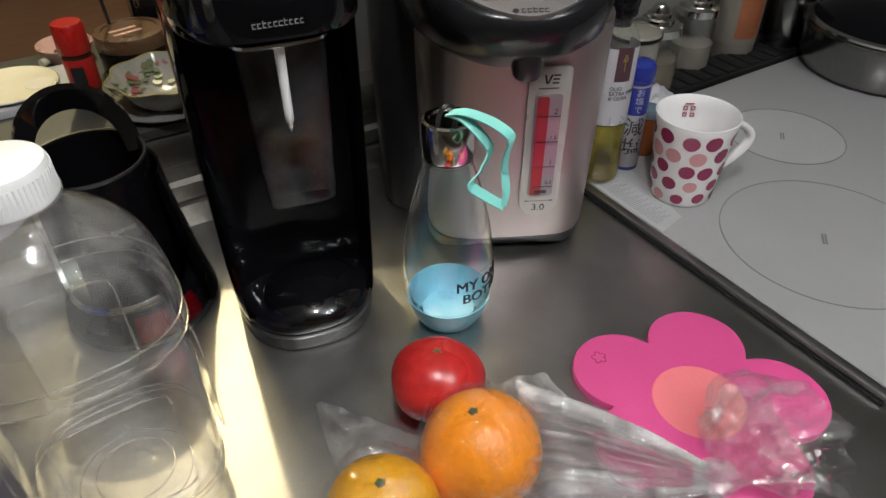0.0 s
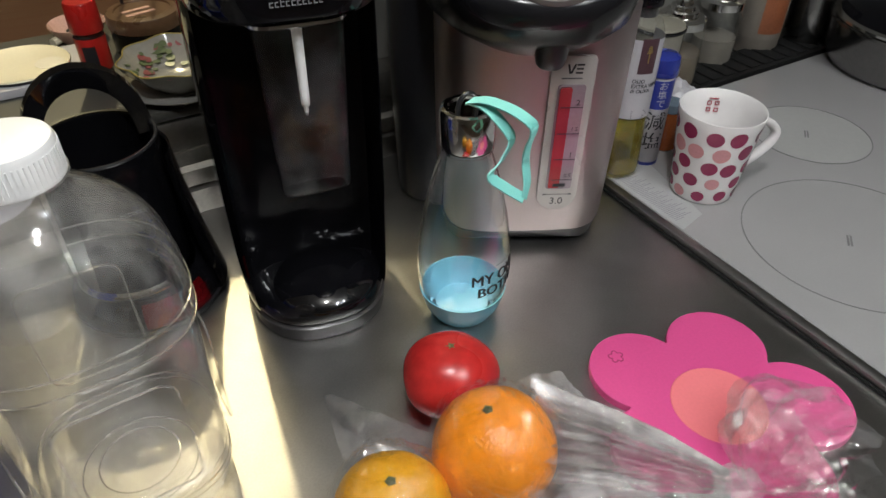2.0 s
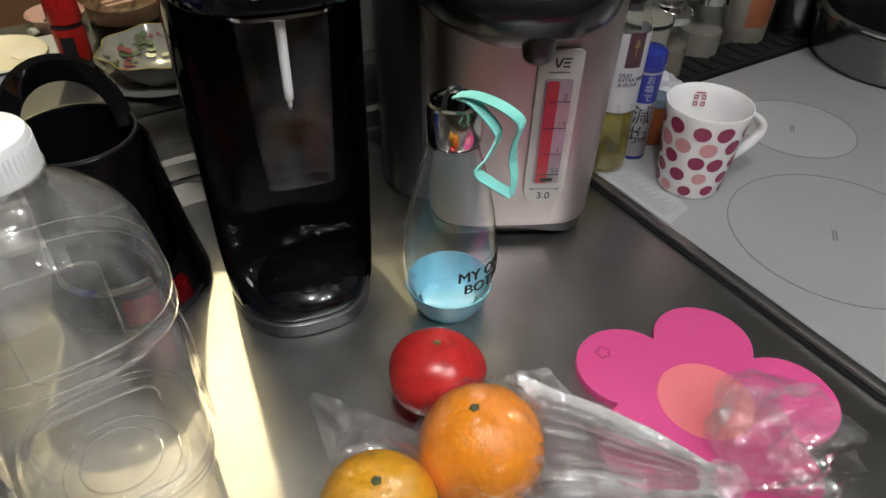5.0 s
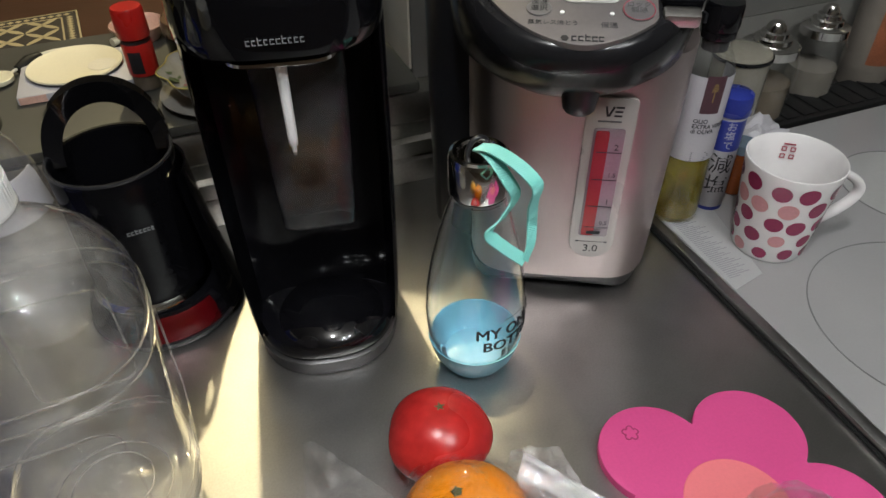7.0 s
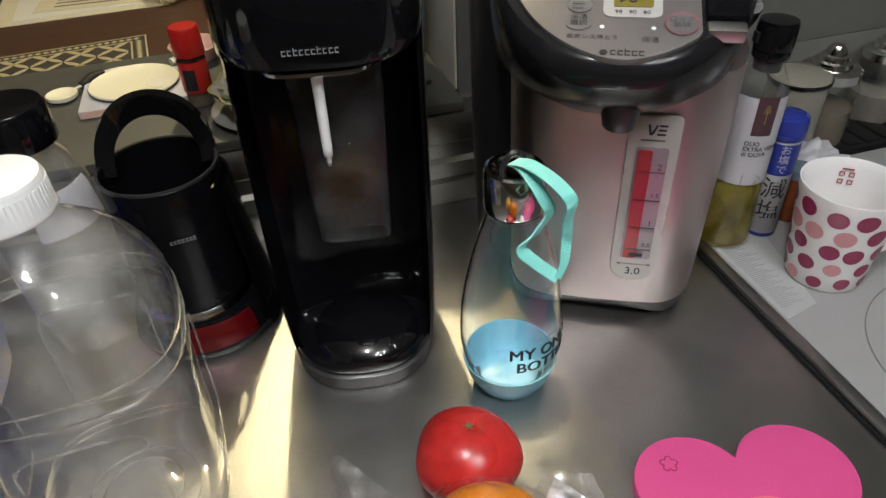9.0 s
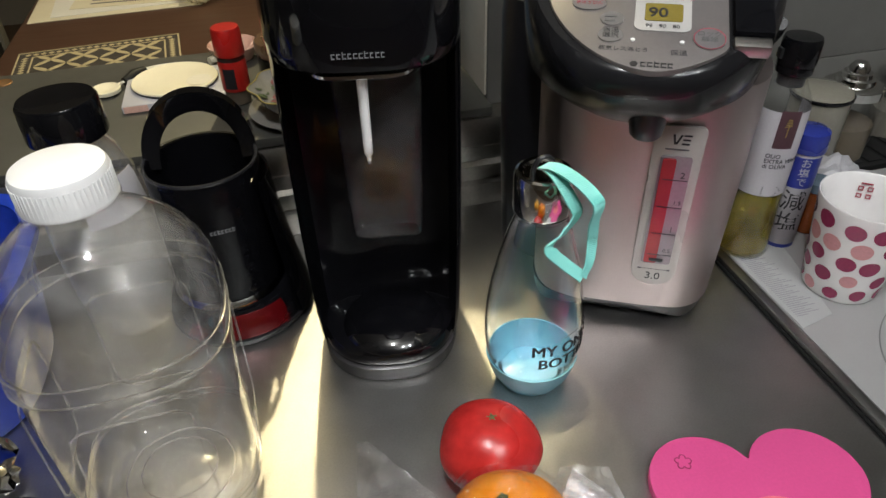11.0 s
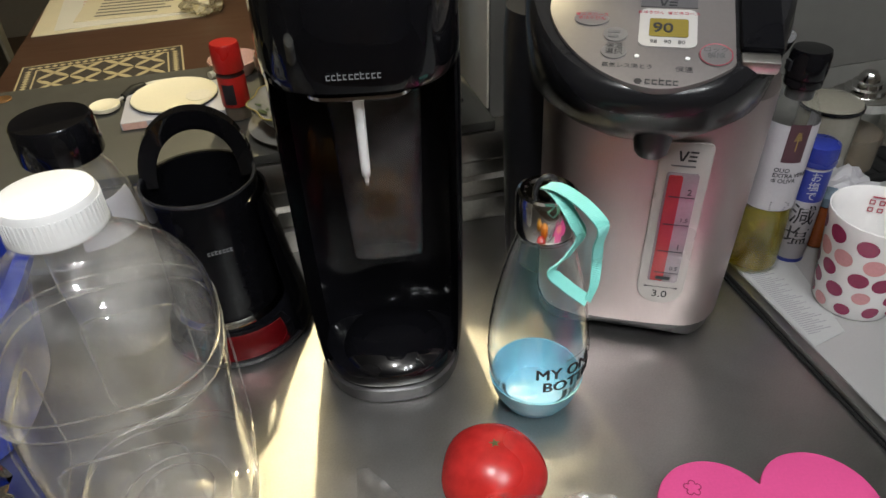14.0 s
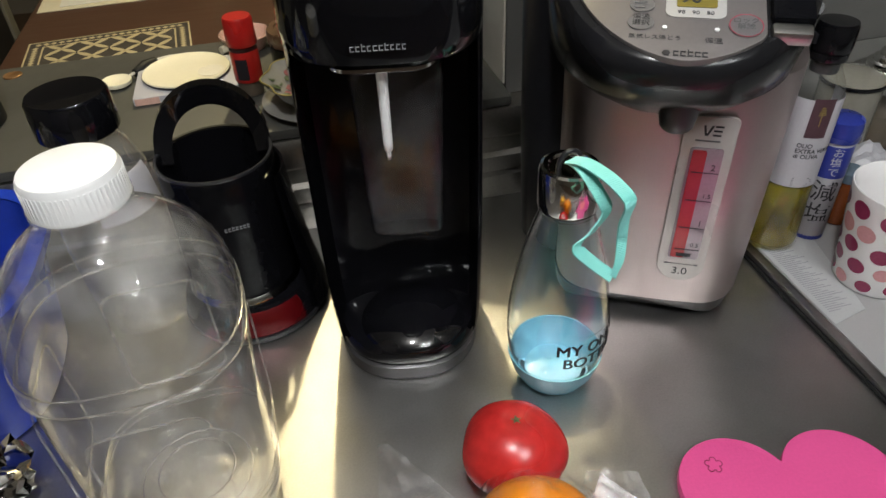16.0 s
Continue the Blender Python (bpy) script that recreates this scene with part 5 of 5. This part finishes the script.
def ledge_things():
    tub = tagged(empty("paper_box", -0.088, 0.970, L), "pale grey shallow box under the cream plate", "box")
    part("box_body", box(-0.060, 0.068, -0.050, 0.050, 0.0, 0.010, 0.002), LABEL_WHITE, tub)
    part("printed_side", box(-0.058, -0.030, -0.0508, -0.0502, 0.001, 0.009), PINK_SOFT, tub, "printed side")
    pl = tagged(empty("round_plate", -0.087, 0.977, L + 0.0102), "round cream plate lying on a shallow box", "plate")
    part("disc", lathe([(0, 0.004), (0.048, 0.004), (0.0522, 0.0055), (0.0532, 0.004), (0.050, 0.0008), (0, 0.0)], 72), CREAM_LID, pl)
    # Dark ring stands for the shade beneath the plate's edge.
    part("rim_shade", lathe([(0.0498, 0.0002), (0.0518, 0.0001), (0.0530, 0.0030), (0.0536, 0.0038)], 72), DARK_GREY, pl, "shade under the plate rim, laid in as a dark strip")
    part("stain", lathe([(0, 0.0047), (0.016, 0.0047), (0.016, 0.0042), (0, 0.0042)], 32, 0.030, -0.013), PAPER, pl, "pale round stain")
    sp = tagged(empty("measuring_spoon", -0.174, 0.990, L), "pale measuring spoon with dark grip and wire stem", "spoon")
    part("bowl", lathe([(0, 0.003), (0.012, 0.006), (0.0175, 0.008), (0.0185, 0.0075), (0.0180, 0.003), (0.012, 0.0), (0, 0.0)], 40), CREAM_LID, sp)
    part("grip", moved(sweep([(0, 0, 0.007), (0.012, 0.012, 0.009), (0.024, 0.024, 0.009)], [0.006, 0.009, 0.007], 14), pose(0.022, 0.014, 0)), BLACK_MATT, sp, "dark grip")
    part("wire_stem", sweep(curve([(0.012, 0.008, 0.006), (0.024, 0.018, 0.008), (0.050, 0.045, 0.010), (0.085, 0.066, 0.004)]), 0.0018, 8), PAPER, sp)
    cork = tagged(empty("small_scoop", -0.046, 1.045, L), "small cream scoop with a black knob", "scoop")
    part("stick", sweep([(0, 0, 0.006), (0.016, 0.012, 0.007)], 0.0052, 12), CREAM_LID, cork)
    part("knob", moved(lathe([(0, 0), (0.009, 0.001), (0.011, 0.006), (0.008, 0.011), (0, 0.012)], 24), pose(0.028, 0.020, 0)), BLACK_MATT, cork)
    co = tagged(empty("coin", -0.312, 1.068, L), "single copper coin on the grey ledge", "coin")
    part("coin_disc", lathe([(0, 0.0013), (0.0105, 0.0013), (0.0112, 0.0016), (0.0117, 0.0012), (0.0117, 0.0), (0, 0.0)], 40), COPPER, co)

    red = tagged(empty("seasoning_bottle", -0.011, 0.915, L), "small clear seasoning bottle with red cap and label", "bottle")
    part("glass", lathe([(0, 0), (0.0165, 0), (0.0180, 0.002), (0.0180, 0.058), (0.0165, 0.066), (0.0150, 0.068)], 40), GLASS, red)
    part("contents", lathe([(0, 0.002), (0.0160, 0.002), (0.0165, 0.030), (0, 0.031)], 32), BROWN, red)
    part("label", lathe([(0.0181, 0.020), (0.0183, 0.0205), (0.0183, 0.058), (0.0181, 0.0585)], 40), RED, red, "red printed label")
    part("label_print", lathe([(0.0184, 0.024), (0.0185, 0.0243), (0.0185, 0.050), (0.0184, 0.0503)], 16, arc=50, start=225), INK, red)
    part("cap", lathe([(0.0165, 0.064), (0.0190, 0.0645), (0.0195, 0.066), (0.0185, 0.096), (0.0170, 0.0985), (0, 0.0990)], 40), RED, red, "bright red cap")

    red.scale = (0.9, 0.9, 0.95)
    dish = tagged(empty("flower_dish", 0.066, 0.862, L), "gilt-edged white dish with painted flowers and leaves", "dish")
    rimz = lambda a: 0.030 + 0.004 * math.cos(8 * a)
    secs = []
    for r, z in ((0.022, 0.0), (0.024, 0.002), (0.034, 0.010), (0.044, 0.022), (0.050, 0.0315), (0.0495, 0.0325), (0.043, 0.0235), (0.032, 0.012), (0.018, 0.006), (0.006, 0.005)):
        secs.append([((r + (0.0025 * math.cos(8 * 2 * math.pi * k / 96) if r > 0.04 else 0)) * math.cos(2 * math.pi * k / 96), (r + (0.0025 * math.cos(8 * 2 * math.pi * k / 96) if r > 0.04 else 0)) * math.sin(2 * math.pi * k / 96), z) for k in range(96)])
    part("bowl", loft(secs), DISH, dish)
    part("gilt_edge", sweep([((0.0498 + 0.0025 * math.cos(8 * 2 * math.pi * k / 96)) * math.cos(2 * math.pi * k / 96), (0.0498 + 0.0025 * math.cos(8 * 2 * math.pi * k / 96)) * math.sin(2 * math.pi * k / 96), 0.0324) for k in range(97)], 0.0007, 6), GOLD_INK, dish, "gilt edge")
    rng = random.Random(5)
    for k in range(110):
        a, s = rng.uniform(0, 2 * math.pi), rng.uniform(0.25, 0.95)
        r = 0.018 + 0.028 * s
        z = float(np.interp(r, [0.018, 0.032, 0.043, 0.0495], [0.006, 0.012, 0.0235, 0.0325])) + 0.0012
        lf = disc(rng.uniform(0.0022, 0.0046), 0.0003, 10)
        part("painted_petal" if k % 4 == 0 else "painted_leaf", moved(lf, pose(r * math.cos(a), r * math.sin(a), z, 0, -42 * s, math.degrees(a))), PETAL_PAINT if k % 4 == 0 else GREEN_PAINT, dish)
    dish.scale = (1.22, 1.22, 1.15)
    under = tagged(empty("saucer", 0.066, 0.862, L - 0.0002), "white saucer edge under the flowered dish", "saucer")
    part("saucer_disc", lathe([(0.030, 0.0), (0.048, 0.002), (0.066, 0.008), (0.067, 0.0095), (0.048, 0.0045), (0.0305, 0.0032)], 72), DISH, under)

    for nm, x, y, r, h in (("tea_tin", 0.060, 0.990, 0.042, 0.040), ("tea_tin", 0.115, 1.065, 0.038, 0.085)):
        t = tagged(empty(nm, x, y, L), "dark glass jar with embossed brown lid", "jar", "jars on the ledge")
        part("wall", lathe([(0, 0), (r * 0.95, 0), (r, 0.003), (r, h), (0, h)], 48), BLACK_GLOSS, t)
        part("lid", lathe([(r * 1.02, h - 0.010), (r * 1.04, h - 0.006), (r * 1.04, h + 0.004), (r, h + 0.007), (r * 0.8, h + 0.008), (r * 0.78, h + 0.006), (0, h + 0.006)], 48), DARK_LID, t, "embossed brown lid")
        part("embossed_band", moved(bars(r * 1.1, 0.006, 2, 0.014, 0, 0.006), pose(0, 0, h + 0.0062, rz=12)), PINK_SOFT, t)
    pd = tagged(empty("shell_dish", -0.012, 1.060, L), "small pale pink shell-shaped dish with green print", "dish")
    part("shell", lathe([(0, 0.002), (0.022, 0.004), (0.034, 0.022), (0.035, 0.021), (0.024, 0.001), (0, 0.0)], 48), PINK_SOFT, pd)
    part("leaf_print", moved(disc(0.008, 0.0004, 14), pose(0.004, 0.004, 0.0035)), GREEN_PAINT, pd)
    tray = tagged(empty("wire_rack", 0.150, 1.000, L), "thin dark wire stand among the jars", "stand")
    for x, y in ((-0.105, 0.02), (-0.06, 0.05), (0.0, -0.03)):
        part("wire_post", sweep([(x, y, 0), (x - 0.012, y + 0.004, 0.30)], 0.0022, 8), BLACK_PLASTIC, tray)
    part("top_wire", sweep(curve([(-0.117, 0.024, 0.30), (-0.072, 0.054, 0.302), (-0.012, -0.026, 0.30)]), 0.0022, 8), BLACK_PLASTIC, tray)

    pot = tagged(empty("enamel_kettle", 0.220, 0.945, L), "blue-grey enamel kettle with dark rim behind the soda maker", "kettle")
    part("belly", lathe([(0, 0), (0.046, 0), (0.052, 0.010), (0.055, 0.060), (0.053, 0.190), (0.044, 0.225), (0.030, 0.232), (0, 0.234)], 56), SLATE, pot)
    part("rim", lathe([(0.0445, 0.223), (0.047, 0.226), (0.040, 0.233), (0.031, 0.2335)], 48), BLACK_PLASTIC, pot)
    part("lid_knob", lathe([(0, 0.235), (0.010, 0.235), (0.009, 0.246), (0.013, 0.252), (0, 0.257)], 24), BLACK_PLASTIC, pot)
    pen = tagged(empty("red_peeler", 0.190, 0.900, L), "red plastic peeler leaning on the ledge", "peeler")
    part("handle", sweep([(0, 0, 0.006), (0.012, 0.018, 0.022), (0.022, 0.034, 0.040)], [0.005, 0.007, 0.006], 12, flat=0.6), RED, pen)
    cable = tagged(empty("power_cable", 0.225, 0.860, L), "black power cable lying on the ledge", "cable")
    part("cord", sweep(curve([(0.032, 0.006, 0.004), (0.004, -0.006, 0.006), (-0.020, 0.010, 0.016), (-0.028, 0.050, 0.030), (-0.010, 0.110, 0.004), (0.016, 0.170, 0.003)]), 0.0028, 10), BLACK_PLASTIC, cable)


ledge_things()
tin = tagged(empty("dark_tin", -0.338, 0.930, L), "dark patterned tin with a yellow band", "tin")
part("tin_body", lathe([(0, 0), (0.046, 0), (0.048, 0.002), (0.048, 0.088), (0.045, 0.094), (0, 0.095)], 48), BLACK_MATT, tin)
part("tin_band", lathe([(0.0482, 0.030), (0.0485, 0.031), (0.0485, 0.042), (0.0482, 0.043)], 48), GOLD_INK, tin, "yellow printed band")


# ---- dining side ----
def dining_table():
    o = tagged(empty("dining_table", 0.15, 2.35, -0.85), "dark brown wooden dining table", "table")
    part("tabletop", box(-0.75, 0.75, -0.72, 0.65, 0.690, 0.720, 0.004), TABLE_WOOD, o)
    for x in (-0.68, 0.68):
        for y in (-0.64, 0.58):
            part("leg", box(x - 0.035, x + 0.035, y - 0.035, y + 0.035, 0.0, 0.689, 0.003), TABLE_WOOD, o)
    return o


dining_table()
T = -0.13


def placemat():
    o = tagged(empty("placemat", -0.358, 1.79, T, 4.0), "dark placemat with cream geometric border", "placemat")
    w, h = 0.378, 0.34
    part("cloth", box(-w / 2, w / 2, -h / 2, h / 2, 0.0003, 0.0016), MAT_DARK, o)
    out = []
    for s in (1, -1):
        for a, b in ((0.0, 0.004), (0.034, 0.038)):
            out.append(box(-w / 2 + a, w / 2 - a, s * h / 2 - s * (b if s > 0 else a), s * h / 2 - s * (a if s > 0 else b), 0.0016, 0.0020))
            out.append(box(s * w / 2 - s * (b if s > 0 else a), s * w / 2 - s * (a if s > 0 else b), -h / 2 + a + 0.0045, h / 2 - a - 0.0045, 0.0016, 0.0020))
    part("border_line", merged(out), MAT_CREAM, o, "cream border lines", smooth=False)
    tri_pieces = []
    for i in range(20):
        x = -w / 2 + 0.024 + i * (w - 0.048) / 19
        tri_pieces.append(moved(box(-0.0055, 0.0055, -0.0055, 0.0055, 0.0016, 0.0020), pose(x, h / 2 - 0.0190, 0, rz=45)))
        tri_pieces.append(moved(box(-0.0055, 0.0055, -0.0055, 0.0055, 0.0016, 0.0020), pose(x, -h / 2 + 0.0190, 0, rz=45)))
    for i in range(18):
        y = -h / 2 + 0.040 + i * (h - 0.08) / 17
        for s in (1, -1):
            tri_pieces.append(moved(box(-0.0055, 0.0055, -0.0055, 0.0055, 0.0016, 0.0020), pose(s * (w / 2 - 0.0190), y, 0, rz=45)))
    part("border_diamonds", merged(tri_pieces), MAT_CREAM, o, smooth=False)
    n = 4
    step = (w - 0.085) / n
    for j in range(5):
        for i in range(n):
            cx, cy = -w / 2 + 0.0425 + step * (i + 0.5), h / 2 - 0.066 - step * j
            if cy < -h / 2 + 0.04:
                continue
            for k in range(4):
                leaf = []
                for q in range(14):
                    t = 2 * math.pi * q / 14
                    leaf.append((0.027 * math.cos(t), 0.0070 * math.sin(t) * (1 - 0.35 * math.cos(t) ** 2)))
                part("leaf_motif", moved(slab(leaf, 0.0, 0.0004), pose(cx + 0.62 * step / 2 * math.cos(radians(45 + 90 * k)), cy + 0.62 * step / 2 * math.sin(radians(45 + 90 * k)), 0.00165, rz=45 + 90 * k)), MAT_CREAM, o, smooth=False)
    return o


placemat()
for k, (x, y, w, h, rz, mt) in enumerate(((-0.36, 2.36, 0.46, 0.34, 2, PAPER), (-0.34, 2.37, 0.40, 0.30, 4, PAPER_WHITE), (-0.31, 2.38, 0.34, 0.26, -3, PAPER))):
    pa = tagged(empty("paper_sheet", x, y, T + 0.0005 + 0.0022 * k, rz), "loose printed sheet in a pile on the dining table", "paper", "papers on the table")
    part("sheet", box(-w / 2, w / 2, -h / 2, h / 2, 0, 0.0018), mt, pa, smooth=False)
    part("print_block", moved(bars(w * 0.7, 0.010, 7, 0.030, 0, h * 0.32), pose(0, 0, 0.0019)), INK_GREY if k == 2 else PINK_SOFT, pa, smooth=False)
bm = bmesh.new()
bmesh.ops.create_icosphere(bm, subdivisions=4, radius=1)
for v in bm.verts:
    p = v.co.copy()
    k = 1 + 0.4 * noise.noise(p * 2.2 + Vector((3, 0, 0))) + 0.2 * abs(noise.noise(p * 6))
    v.co = Vector((p.x * 0.055 * k, p.y * 0.07 * k, max(0.0, 0.03 + p.z * 0.035 * k)))
tb = part("snack_bag", bm, clear("cream_film", (0.9, 0.88, 0.8), 0.40, (0.66, 0.60, 0.44), 0.2, 0.9, 45), sharp=60)
tb.matrix_world = pose(-0.130, 2.245, T + 0.0005)
tagged(tb, "crumpled pale plastic bag on the dining table", "bag")


def dining_chair(x, y, rz, label):
    o = tagged(empty("dining_chair", x, y, -0.85, rz), label, "chair")
    part("seat", box(-0.23, 0.23, -0.22, 0.22, 0.40, 0.46, 0.02, 3), LEATHER, o)
    part("backrest", box(-0.23, 0.23, 0.20, 0.245, 0.50, 0.98, 0.02, 3), LEATHER, o)
    for sx in (-1, 1):
        part("back_post", box(sx * 0.255 - 0.018, sx * 0.255 + 0.018, 0.20, 0.245, 0.0, 1.0, 0.006), CHAIR_GREY, o, "grey wooden post")
        part("leg", box(sx * 0.20 - 0.018, sx * 0.20 + 0.018, -0.20, -0.164, 0.0, 0.402, 0.005), CHAIR_GREY, o)
    return o


dining_chair(-0.49, 1.95, 84, "black leather dining chair with grey wooden frame")
